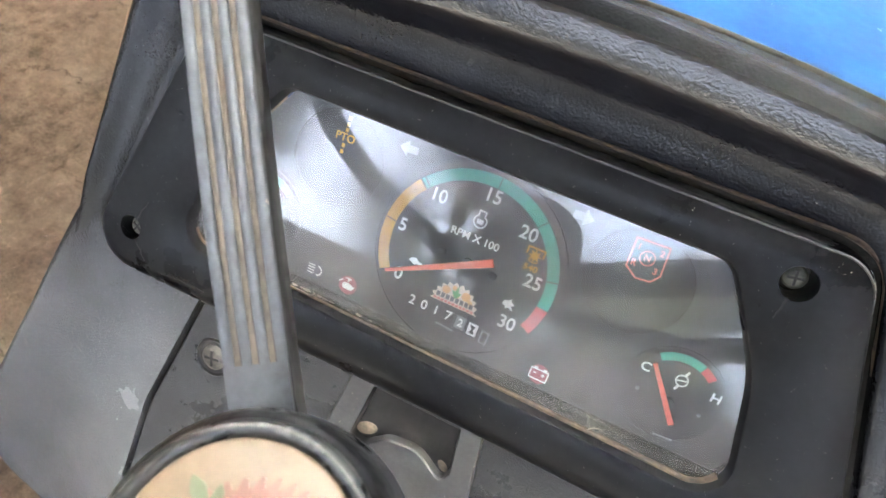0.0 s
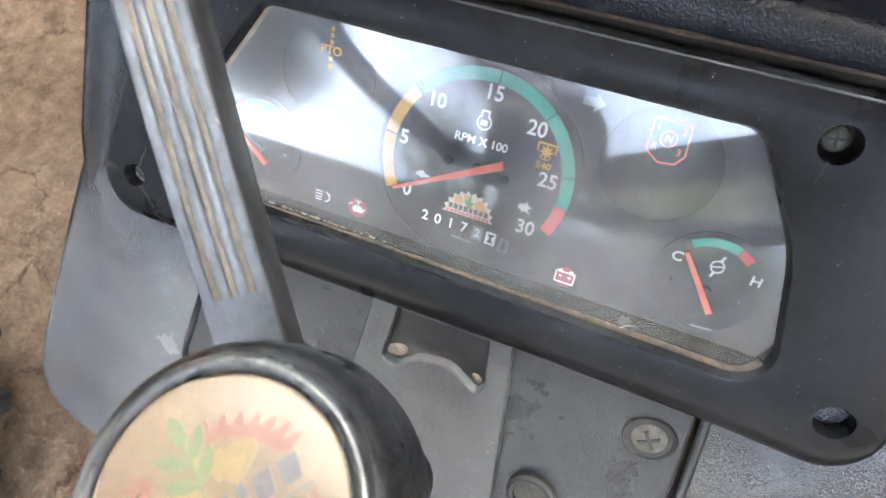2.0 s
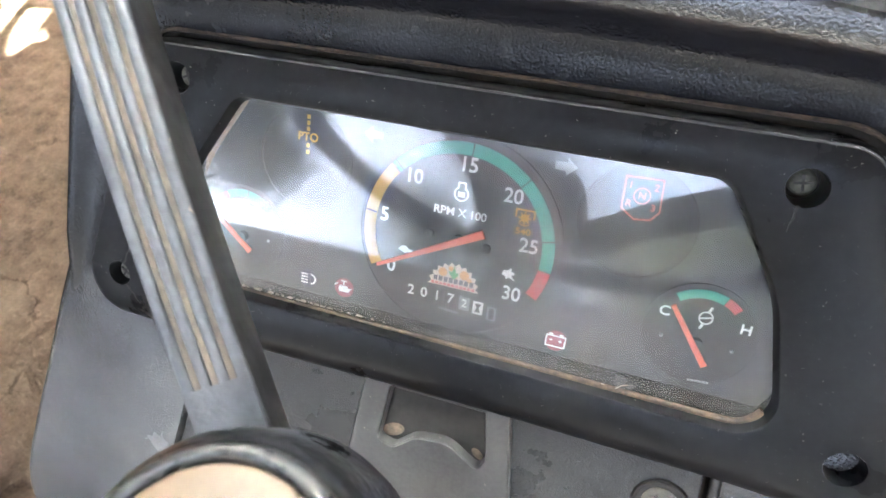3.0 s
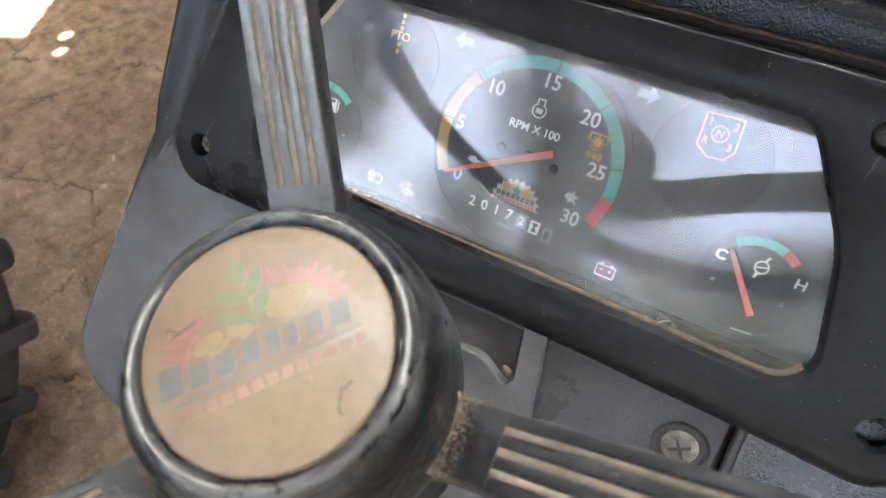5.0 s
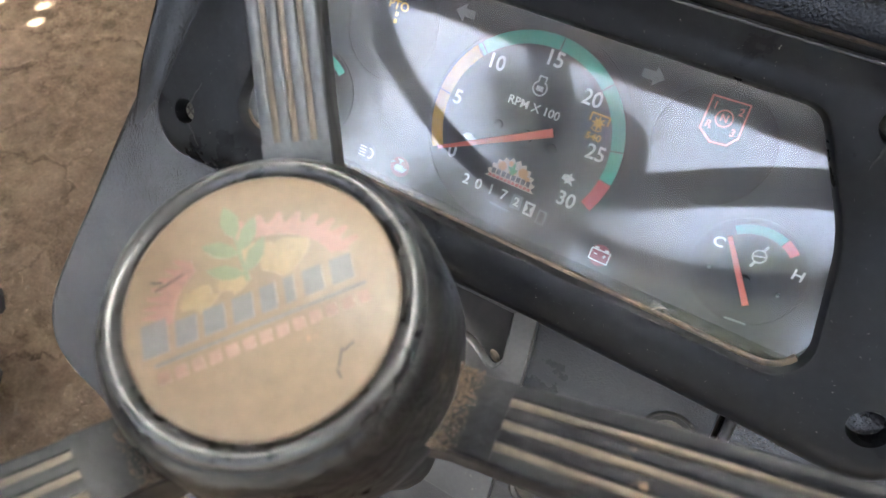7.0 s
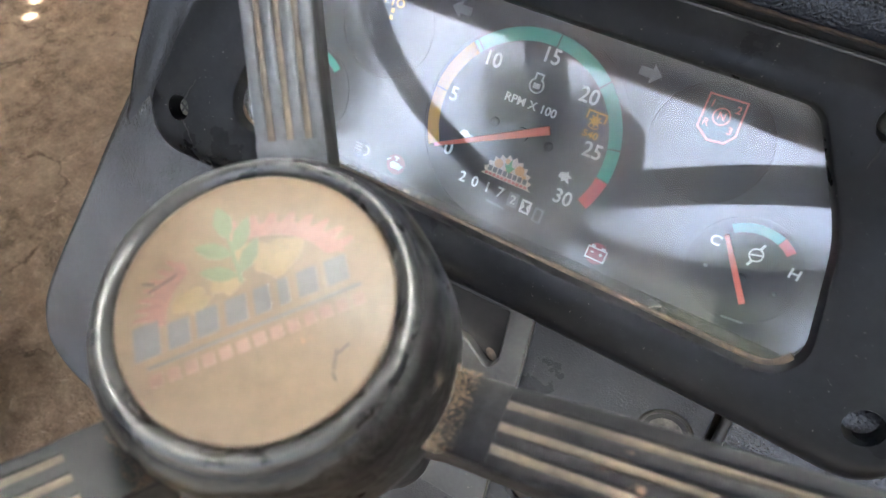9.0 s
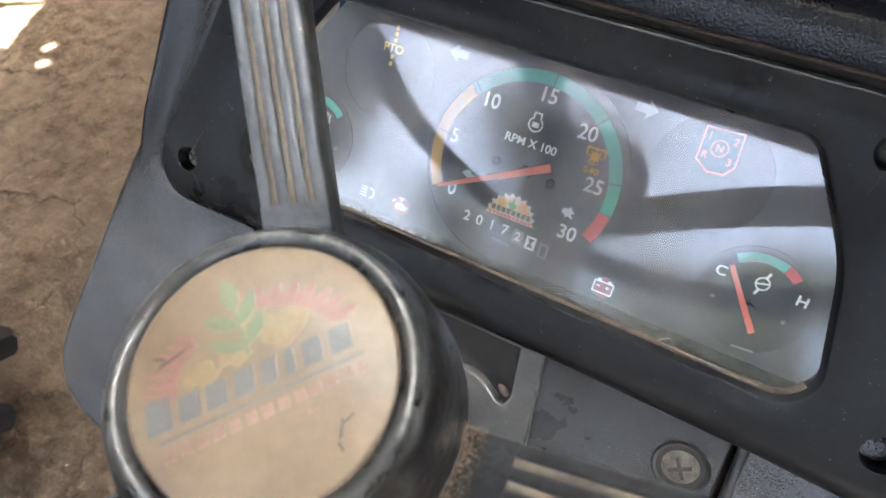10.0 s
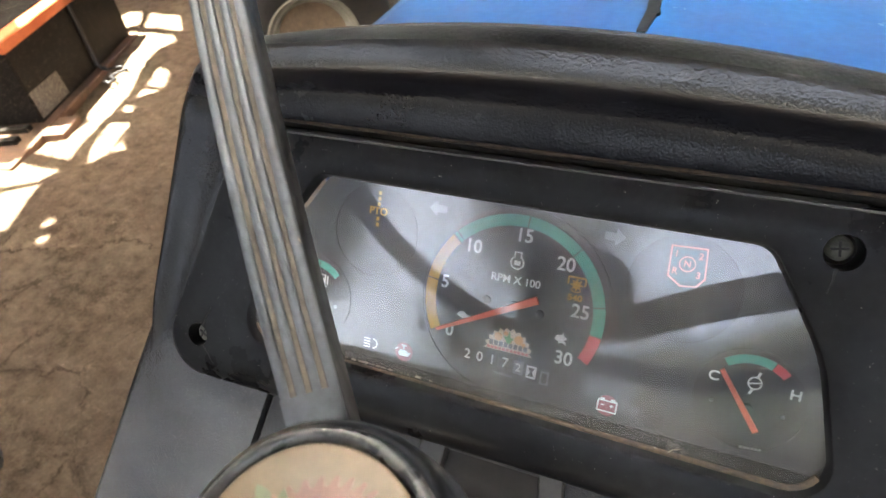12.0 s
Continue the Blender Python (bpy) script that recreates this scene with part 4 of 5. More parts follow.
        bm.transform(pose(x, y, 0.0005))
        rivet = part("dial_screw", bm, M_DIALBASE, face, smooth=40)
        part("slot", bar(x, y, 0.0032, 0.0006, 0.0014, 0.0018, 35), M_SPOKESIDE, rivet)
    # needle from beyond its pivot to the zero mark
    a, b = Vector((0.0132, 0.0072)), Vector((-0.0422, -0.0216))
    d = (b - a).normalized()
    s = Vector((-d.y, d.x))
    pts = [a + s * 0.0022, b + s * 0.0009, b - s * 0.0009, a - s * 0.0022]
    part("needle", slab([tuple(p) for p in pts], 0.0034, 0.0046, 0.0004), M_NEEDLE, face, "orange-red needle resting at zero")
    bm = revolve(bmesh.new(), [(0.0035, 0.0), (0.0035, 0.003), (0.0001, 0.0032)], 20)
    bm.transform(pose(0.0, 0.0, 0.0006))
    part("pivot", bm, M_DIALBASE, face, smooth=40)


make_counter()


def make_gauge(cx, cy, tail, tip, low, high, green, red, label):
    face = part("gauge_face", disc(cx, cy, 0.0258, 0.0, 0.0006, 48), M_DIAL, cluster, label)
    part("gauge_rim", band(cx, cy, 0.0254, 0.0262, 0, 356, 0.0004, 0.0009), M_DIALBASE, face)
    part("green_arc", band(cx, cy, 0.019, 0.0232, *green, 0.0006, 0.0009), M_GREEN, face, "green arc")
    part("red_arc", band(cx, cy, 0.019, 0.0232, *red, 0.0006, 0.0009), M_REDP, face, "red arc")
    for text, x, y, turn in (low, high):
        if text:
            lettering(text, x, y, 0.0068, M_WHITE, face, 0.0008, "letter", turn, 1.1)
    a, b = Vector(tail), Vector(tip)
    s = Vector((-(b - a).y, (b - a).x)).normalized()
    part("needle", slab([tuple(p) for p in (a + s * 0.0015, b + s * 0.0011, b - s * 0.0011, a - s * 0.0015)], 0.0042, 0.0056, 0.0004), M_NEEDLE, face, "orange-red needle")
    bm = revolve(bmesh.new(), [(0.003, 0.0), (0.003, 0.0038), (0.0001, 0.004)], 18)
    bm.transform(pose(cx, cy - 0.004, 0.0006))
    part("pivot", bm, M_DIALBASE, face, smooth=40)
    for dx in (-0.016, 0.016):
        bm = revolve(bmesh.new(), [(0.0011, 0.0), (0.0008, 0.0008), (0.0001, 0.001)], 12)
        bm.transform(pose(cx + dx, cy - 0.004, 0.0005))
        part("dial_screw", bm, M_GREY, face, smooth=60)
    return face


temp = make_gauge(0.1213, -0.0207, (0.1268, -0.0338), (0.107, -0.0068), ("C", 0.1043, -0.012, 0), ("H", 0.1406, -0.0128, 0), (127, 68), (67, 48), "round black temperature gauge")
bm = band(0.1226, -0.0112, 0.0026, 0.0033, 0, 355, 0.0006, 0.0009)
bar(0.1226, -0.0112, 0.0055, 0.0007, 0.0006, 0.0009, 15, bm)
for s in (-1, 1):
    bar(0.1226 + s * 0.0011, -0.0112 + s * 0.0044, 0.003, 0.0012, 0.0006, 0.0009, 70, bm)
part("radiator_symbol", bm, M_WHITE, temp)
bm = bmesh.new()
for k in range(6):
    bar(0.1225 + k * 0.0017, -0.0445 + k * 0.00015, 0.0013, 0.001, 0.0006, 0.0009, 5, bm)
part("maker_line", bm, M_GREY, temp)

fuel = make_gauge(-0.1265, -0.0205, (-0.1198, -0.0316), (-0.1447, -0.011), ("E", -0.1478, -0.0115, 0), ("", 0, 0, 0), (118, 44), (138, 119), "round black fuel gauge")
bm = bar(-0.1215, -0.0092, 0.0048, 0.0066, 0.0006, 0.0009)
bar(-0.1215, -0.0131, 0.0062, 0.0009, 0.0006, 0.0009, 0, bm)
bar(-0.1178, -0.0095, 0.0007, 0.0055, 0.0006, 0.0009, 0, bm)
pump = part("fuel_symbol", bm, M_WHITE, fuel)
part("fuel_symbol_window", bar(-0.1215, -0.0073, 0.0032, 0.0018, 0.0009, 0.001), M_DIAL, pump)
part("tick", bar(-0.1265 + 0.0216 * math.cos(radians(82)), -0.0205 + 0.0216 * math.sin(radians(82)), 0.0042, 0.0005, 0.0009, 0.0011, 82), M_DIAL, fuel)


def make_shift_lamp(cx, cy, label):
    face = part("lamp_disc", disc(cx, cy, 0.0267, 0.0, 0.0004, 56), M_DIAL, cluster, label)
    part("lamp_ring", band(cx, cy, 0.0264, 0.0271, 0, 357, 0.0003, 0.0007), M_SPOKESIDE, face)
    return face


neutral = make_shift_lamp(0.0828, 0.0273, "round dark lamp with a red gear-pattern symbol")
shield = [(0.0741, 0.048), (0.0904, 0.0487), (0.0915, 0.034), (0.0882, 0.0296), (0.081, 0.0287), (0.0746, 0.033)]
bm = bmesh.new()
for a, b in zip(shield, shield[1:] + shield[:1]):
    bar((a[0] + b[0]) / 2, (a[1] + b[1]) / 2, math.dist(a, b) + 0.0007, 0.0008, 0.0004, 0.0007, math.degrees(math.atan2(b[1] - a[1], b[0] - a[0])), bm)
band(0.0825, 0.04, 0.0033, 0.0039, 0, 354, 0.0004, 0.0007, bm)
part("gear_symbol", bm, M_ROSE, neutral, "dim red gear-pattern symbol")
for text, x, y in (("N", 0.0825, 0.04), ("1", 0.0768, 0.0442), ("R", 0.0772, 0.0357), ("2", 0.0881, 0.0446), ("3", 0.0883, 0.0352)):
    lettering(text, x, y, 0.0046, M_ROSE, neutral, 0.0006, "letter")
shaft = make_shift_lamp(-0.0885, 0.0265, "round dark lamp with an amber drive-shaft symbol")
lettering("PTO", -0.0878, 0.0386, 0.0062, M_YELLOW, shaft, 0.0006, "letters", wide=1.0)
bm = bmesh.new()
for dy in (0.0107, 0.0075, 0.0043, -0.0043, -0.0078):
    bar(-0.0878, 0.0386 + dy, 0.0017, 0.0022, 0.0004, 0.0007, 0, bm)
part("shift_column", bm, M_YELLOW, shaft)


def make_arrow(x, y, way):
    pts = [(-0.0048, 0.002), (0.0008, 0.002), (0.0008, 0.0045), (0.0058, 0.0), (0.0008, -0.0045), (0.0008, -0.002), (-0.0048, -0.002)]
    part("turn_arrow", slab([(x + a * way, y + b) for a, b in pts], 0.0, 0.0004), M_GREY, cluster, "unlit grey turn-signal arrow")


make_arrow(0.0462, 0.0472, 1)
make_arrow(-0.0505, 0.0462, -1)


def make_lamp(x, y, mat, label):
    return part("warning_lamp", disc(x, y, 0.0056, 0.0, 0.0004, 28), mat, cluster, label)


lamp = make_lamp(0.0571, -0.0418, M_PINK, "dim red battery warning lamp")
bm = bmesh.new()
for a, b, w, h in ((0, 0.0027, 0.0102, 0.0007), (0, -0.0032, 0.0102, 0.0007), (-0.0048, 0, 0.0007, 0.006), (0.0048, 0, 0.0007, 0.006), (-0.0026, 0.0035, 0.002, 0.0012), (0.0026, 0.0035, 0.002, 0.0012), (-0.0023, 0.0002, 0.0018, 0.0006), (0.0023, 0.0002, 0.0018, 0.0006), (0.0023, 0.0002, 0.0006, 0.0018)):
    bar(0.0571 + a, -0.0418 + b, w, h, 0.0004, 0.0006, 0, bm)
part("battery_symbol", bm, M_WHITE, lamp)
lamp = make_lamp(-0.062, -0.0418, M_PINK, "dim red oil warning lamp")
bm = slab([(-0.0655, -0.042), (-0.0648, -0.0443), (-0.0592, -0.0443), (-0.0572, -0.0412), (-0.0592, -0.0418), (-0.0602, -0.0405), (-0.0642, -0.0405)], 0.0004, 0.0006)
bar(-0.0622, -0.0388, 0.0008, 0.0022, 0.0004, 0.0006, 0, bm)
bar(-0.0622, -0.0377, 0.0035, 0.0007, 0.0004, 0.0006, 0, bm)
bar(-0.0668, -0.0402, 0.0026, 0.0007, 0.0004, 0.0006, 35, bm)
part("oil_symbol", bm, M_WHITE, lamp)
lamp = make_lamp(-0.0845, -0.0415, M_BLUEP, "unlit blue high-beam lamp")
bm = band(-0.0828, -0.0415, 0.0024, 0.0032, -90, 90, 0.0004, 0.0006)
for dy in (-0.0026, -0.0009, 0.0008, 0.0025):
    bar(-0.0868, -0.0415 + dy, 0.0042, 0.0006, 0.0004, 0.0006, 0, bm)
part("beam_symbol", bm, M_WHITE, lamp)
make_lamp(0.0805, -0.0425, M_DIAL, "unlit dark spare lamp")


# ---- steering wheel ----
WHEEL = PANEL @ pose(0.01265, -0.00975, 0.2172, -43.9, 2.8, 0) @ Matrix.Scale(0.885, 4)
wheel = thing("steering_wheel", WHEEL, "black three-spoke steering wheel with ribbed worn spokes, yellowed badge", "steering wheel")


def make_steering_wheel():
    bm = bmesh.new()
    revolve(bm, [(0.033, -0.004), (0.0375, -0.0022), (0.0392, -0.0032), (0.0412, -0.006), (0.0428, -0.0105), (0.044, -0.018), (0.0455, -0.028), (0.0465, -0.038), (0.046, -0.047), (0.04, -0.054), (0.028, -0.058)], 72)
    hub = part("hub", bm, M_HUB, wheel, "round soiled black hub", 50)
    bm = revolve(bmesh.new(), [(0.0326, -0.002), (0.0333, -0.0006), (0.0342, 0.0008), (0.0354, 0.0014), (0.0366, 0.0010), (0.0376, -0.0004), (0.0383, -0.003)], 72)
    part("hub_ring", bm, M_CHROME, hub, "glossy black bevel round the badge", 60)
    bm = revolve(bmesh.new(), [(0.0325, -0.003), (0.0325, -0.0006), (0.0315, 0.0), (0.0001, 0.0)], 64)
    badge = part("badge", bm, M_BADGE, hub, "round yellowed cream badge with a faded printed emblem", 60)
    bm = bmesh.new()
    tube(bm, [(0, 0, -0.05), (0, 0, -0.262)], 0.024, 20)
    part("column", bm, M_SPOKESIDE, wheel, "black steering column", 60)
    # emblem, turned with the wheel
    turn = Matrix.Rotation(radians(50.3), 2) * 0.95

    def ink(name, pts, mat, top=0.0006):
        part(name, slab([tuple(turn @ Vector((x - 0.0006, y + 0.0012))) for x, y in pts], -0.0014, top), mat, badge)

    def cog(a0, a1):
        pts = []
        for k in range(33):
            a = radians(a0 + (a1 - a0) * k / 32)
            r = 0.0285 if (k // 2) % 2 else 0.0248
            pts.append((r * math.cos(a), 0.74 * r * math.sin(a)))
        return pts + [(0.0205 * math.cos(radians(a)), 0.0152 * math.sin(radians(a))) for a in range(a1, a0 - 1, -8)]

    ink("emblem_gear", cog(6, 92), M_OLDRED, 0.00012)
    ink("emblem_gear", cog(122, 176), M_OLDRED, 0.00012)
    for x, y, r in ((0.0085, 0.0075, 0.0066), (-0.0135, 0.0045, 0.0046), (0.0025, 0.011, 0.004), (-0.0045, 0.0055, 0.004)):
        ink("emblem_field", [(x + r * (0.72 + 0.1 * ((k * 7 + int(x * 4000)) % 6)) * math.cos(2 * math.pi * k / 18), y + 0.72 * r * (0.72 + 0.1 * ((k * 5) % 6)) * math.sin(2 * math.pi * k / 18)) for k in range(18)], M_OLDGOLD, 0.00016)
    ink("emblem_stem", [(-0.0016, 0.004), (-0.0004, 0.004), (-0.0008, 0.019), (-0.0014, 0.019)], M_OLDLEAF, 0.0002)
    for ax, ay, tx, ty, w in ((-0.001, 0.0165, -0.0016, 0.0268, 0.0027), (-0.0012, 0.012, -0.0098, 0.018, 0.0024), (-0.0008, 0.0125, 0.0052, 0.0208, 0.0024), (-0.0012, 0.006, -0.0102, 0.0108, 0.0022), (-0.0008, 0.0065, 0.0058, 0.0142, 0.0023)):
        a, b = Vector((ax, ay)), Vector((tx, ty))
        s = Vector((-(b - a).y, (b - a).x)).normalized() * w
        ink("emblem_leaf", [tuple(p) for p in (a, a.lerp(b, 0.25) - s * 0.7, a.lerp(b, 0.55) - s * 0.9, a.lerp(b, 0.82) - s * 0.5, b, a.lerp(b, 0.82) + s * 0.5, a.lerp(b, 0.55) + s * 0.9, a.lerp(b, 0.25) + s * 0.7)], M_OLDLEAF, 0.0002)
    for k, wide in enumerate((0.0062, 0.0052, 0.0052, 0.0052, 0.004, 0.0026, 0.005, 0.0056)):
        x, tall = (-0.0262, -0.0186, -0.0117, -0.0046, 0.0018, 0.0072, 0.0132, 0.0206)[k], 0.0066 if k else 0.0084
        ink("emblem_bar", [(x - wide / 2, -0.0055), (x + wide / 2, -0.0055), (x + wide / 2 + 0.001, -0.0055 + tall), (x - wide / 2 + 0.001, -0.0055 + tall)], M_OLDINK, 0.00018)
    ink("emblem_rule", [(-0.027, -0.0083), (0.0255, -0.0083), (0.0255, -0.0075), (-0.027, -0.0075)], M_OLDINK, 0.00013)
    for k in range(13):
        x = -0.0255 + 0.0041 * k
        ink("emblem_bar", [(x - 0.0014, -0.0128), (x + 0.0014, -0.0128), (x + 0.0014, -0.0098), (x - 0.0014, -0.0098)], M_FADEDRED, 0.00014)
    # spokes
    for a, greyed in ((122.0, M_SPOKE), (3.6, M_SPOKEDARK), (-116.5, M_SPOKEDARK)):
        m = Matrix.Rotation(radians(a), 4, "Z")
        r0, r1 = 0.042, 0.286

        def lift(r):
            """The height of the spoke's face: steep by the hub, flatter towards the rim."""
            return -0.027 + 0.62 * (r - 0.06) - 1.0 * (r - 0.06) * abs(r - 0.06)

        bm = bmesh.new()
        loops = []
        for r in (r0, 0.05, 0.06, 0.08, 0.1, 0.125, 0.15, 0.175, 0.2, 0.225, 0.25, 0.27, r1):
            h, w = lift(r), 0.0108 + 0.0012 * (r < 0.05)
            loops.append([(r, -w + 0.001, h - 0.026), (r, -w, h - 0.024), (r, -w, h - 0.002), (r, -w + 0.001, h), (r, w - 0.001, h), (r, w, h - 0.002), (r, w, h - 0.024), (r, w - 0.001, h - 0.026)])
        loft(bm, loops, caps=(True, True))
        bm.transform(m)
        spoke = part("spoke", bm, M_SPOKESIDE, wheel, "flat black spoke", 30)
        bm = bmesh.new()
        for y0, y1 in ((-0.0107, -0.0067), (-0.0047, -0.001), (0.001, 0.0047), (0.0067, 0.0107)):
            rows = []
            for k in range(25):
                r = 0.0435 + (0.282 - 0.0435) * k / 24
                h, f = lift(r), 1.0 if k > 2 else 0.4
                rows.append([(r, y0, h - 0.001), (r, y0 + 0.0003, h + 0.0011 * f), (r, y0 * 0.78 + y1 * 0.22, h + 0.00155 * f), (r, (y0 + y1) / 2, h + 0.00163 * f), (r, y0 * 0.22 + y1 * 0.78, h + 0.00155 * f), (r, y1 - 0.0003, h + 0.0011 * f), (r, y1, h - 0.001)])
            loft(bm, rows, closed=False)
        loft(bm, [[(r, -0.0107, lift(r) - 0.003), (r, -0.0105, lift(r) + 0.0013), (r, 0.0105, lift(r) + 0.0013), (r, 0.0107, lift(r) - 0.003)] for r in (0.0415, 0.05, 0.0605)], caps=(True, True))
        bm.transform(m)
        part("ribs", bm, greyed, spoke, "worn grey ribs along the spoke", 50)
        slim = 0.001 if greyed is M_SPOKE else 0.0003
        for y in (-0.0057, 0.0, 0.0057):
            bm = bmesh.new()
            loft(bm, [[(r, y - w, lift(r) + 0.0003), (r, y, lift(r) + 0.0007), (r, y + w, lift(r) + 0.0003)] for r, w in ((0.0585, 0.0009), (0.0605, 0.001), (0.075, 0.0009), (0.09, 0.0009), (0.11, (0.0009 + slim) / 2), (0.13, slim), (0.15, slim), (0.18, slim), (0.21, slim), (0.24, slim), (0.28, slim))], closed=False)
            bm.transform(m)
            part("groove_dirt", bm, M_TAN, spoke, "tan dirt packed in the groove", 60)
    # brown dirt caked where the two darker spokes leave the hub
    for a in (3.6, -116.5):
        bm = bmesh.new()
        for _ in range(620):
            u = random.random() ** 1.6
            r, y = 0.0445 + 0.0075 * u, random.uniform(-0.0118, 0.0112)
            size = random.uniform(0.00015, 0.00048) * (1.15 - 0.7 * u)
            lump = bmesh.ops.create_icosphere(bm, subdivisions=1, radius=size)["verts"]
            for v in lump:
                v.co = Vector((v.co.x * random.uniform(0.8, 1.6), v.co.y * random.uniform(0.8, 1.6), v.co.z * 0.35)) + Vector((r, y, -0.0357 + 0.58 * (r - 0.042) + 0.012 * max(0.0, 0.2 - u)))
        bm.transform(Matrix.Rotation(radians(a), 4, "Z"))
        part("dirt_crust", bm, M_CRUST, hub, "crumbly brown dirt caked at the spoke root", 60)
    # fine dark scratches in the badge
    for x, y, long, way in ((0.012, -0.021, 0.0045, 62), (0.0145, -0.0195, 0.003, 20), (0.0105, -0.0245, 0.0022, 95), (-0.0185, 0.0125, 0.0075, 12), (-0.0215, 0.0138, 0.003, -25)):
        bm = bar(x, y, long, 0.0004, -0.001, 0.00022, way)
        bm.transform(Matrix.Rotation(radians(51.6), 4, "Z"))
        part("scratch", bm, M_SPOKESIDE, badge)
    bm = bmesh.new()
    tube(bm, [(0.298 * math.cos(2 * math.pi * k / 96), 0.298 * math.sin(2 * math.pi * k / 96), 0.062) for k in range(96)], 0.0145, 14, True)
    part("rim", bm, M_SPOKESIDE, wheel, "black grained wheel rim", 60)


make_steering_wheel()


# ---- tractor hood ----
hood = thing("tractor_hood", pose(0.004, -0.01, 0), "glossy blue painted tractor hood with scuffs", "tractor hood")


def make_hood():
    loops = []
    for y, half, top in ((0.255, 0.284, 1.275), (0.32, 0.288, 1.275), (0.7, 0.298, 1.262), (1.2, 0.298, 1.235), (1.6, 0.28, 1.19), (1.7, 0.262, 1.14)):
        loop = []
        for s in (-1, 1):
            side = [(half + 0.03, 0.78), (half + 0.025, top - 0.2), (half + 0.012, top - 0.075), (half - 0.012, top - 0.03), (half * 0.84, top - 0.012), (half * 0.62, top - 0.005), (half * 0.3, top), (0.0, top + 0.002)]
            pts = [(s * x, y, z) for x, z in side]
            loop += pts if s < 0 else list(reversed(pts))[1:]
        loops.append(loop)
    bm = bmesh.new()
    loft(bm, loops, closed=False, caps=(False, False))
    part("hood_panel", bm, M_BLUE, hood, "blue painted sheet metal", 50)
    cross, edge_line = [], []
    for k in range(25):
        x = -0.228 + 0.456 * k / 24
        back = 0.9 * x * x
        cross.append([(x, 0.17 - back, 1.25), (x, 0.172 - back, 1.298), (x, 0.176 - back, 1.301), (x, 0.231 - back, 1.301), (x, 0.235 - back, 1.298), (x, 0.235 - back, 1.25)])
        edge_line.append((x, 0.236 - back, 1.3))
    bm = bmesh.new()
    loft(bm, cross, closed=False)
    flange = part("hood_flange", bm, M_FLANGE, hood, "black grained flange behind the dash", 40)
    bm = bmesh.new()
    tube(bm, edge_line, 0.0022, 6)
    part("flange_edge", bm, M_TAN, flange, "rusty tan edge of the flange", 60)
    bm = bmesh.new()
    slab([(-0.235, 0.1), (0.235, 0.1), (0.235, 1.66), (-0.235, 1.66)], 0.75, 0.8, 0, bm)
    part("engine_bed", bm, M_SPOKESIDE, hood)
    bm = slab(rounded([(0.0065, 0.309, 0.002), (0.0145, 0.308, 0.002), (0.0175, 0.345, 0.002), (0.0205, 0.35, 0.001), (0.0185, 0.359, 0.001), (0.0165, 0.392, 0.003), (0.0055, 0.391, 0.003), (0.008, 0.352, 0.002)], 3), 1.262, 1.2782)
    part("latch_slot", bm, M_SPOKESIDE, hood, "black latch slot in the hood")
    bm = bmesh.new()
    tube(bm, [(0.011, 0.392, 1.272), (0.015, 0.404, 1.29), (0.02, 0.42, 1.298)], 0.008, 10)
    part("latch", bm, M_SPOKESIDE, hood, "black rubber latch", 60)


make_hood()
bm = slab([(-0.2, 0.03), (0.2, 0.03), (0.2, 0.14), (-0.2, 0.14)], -0.02, 1.2)
part("bulkhead", bm, M_SPOKESIDE, hood, "dark bulkhead below the dash")


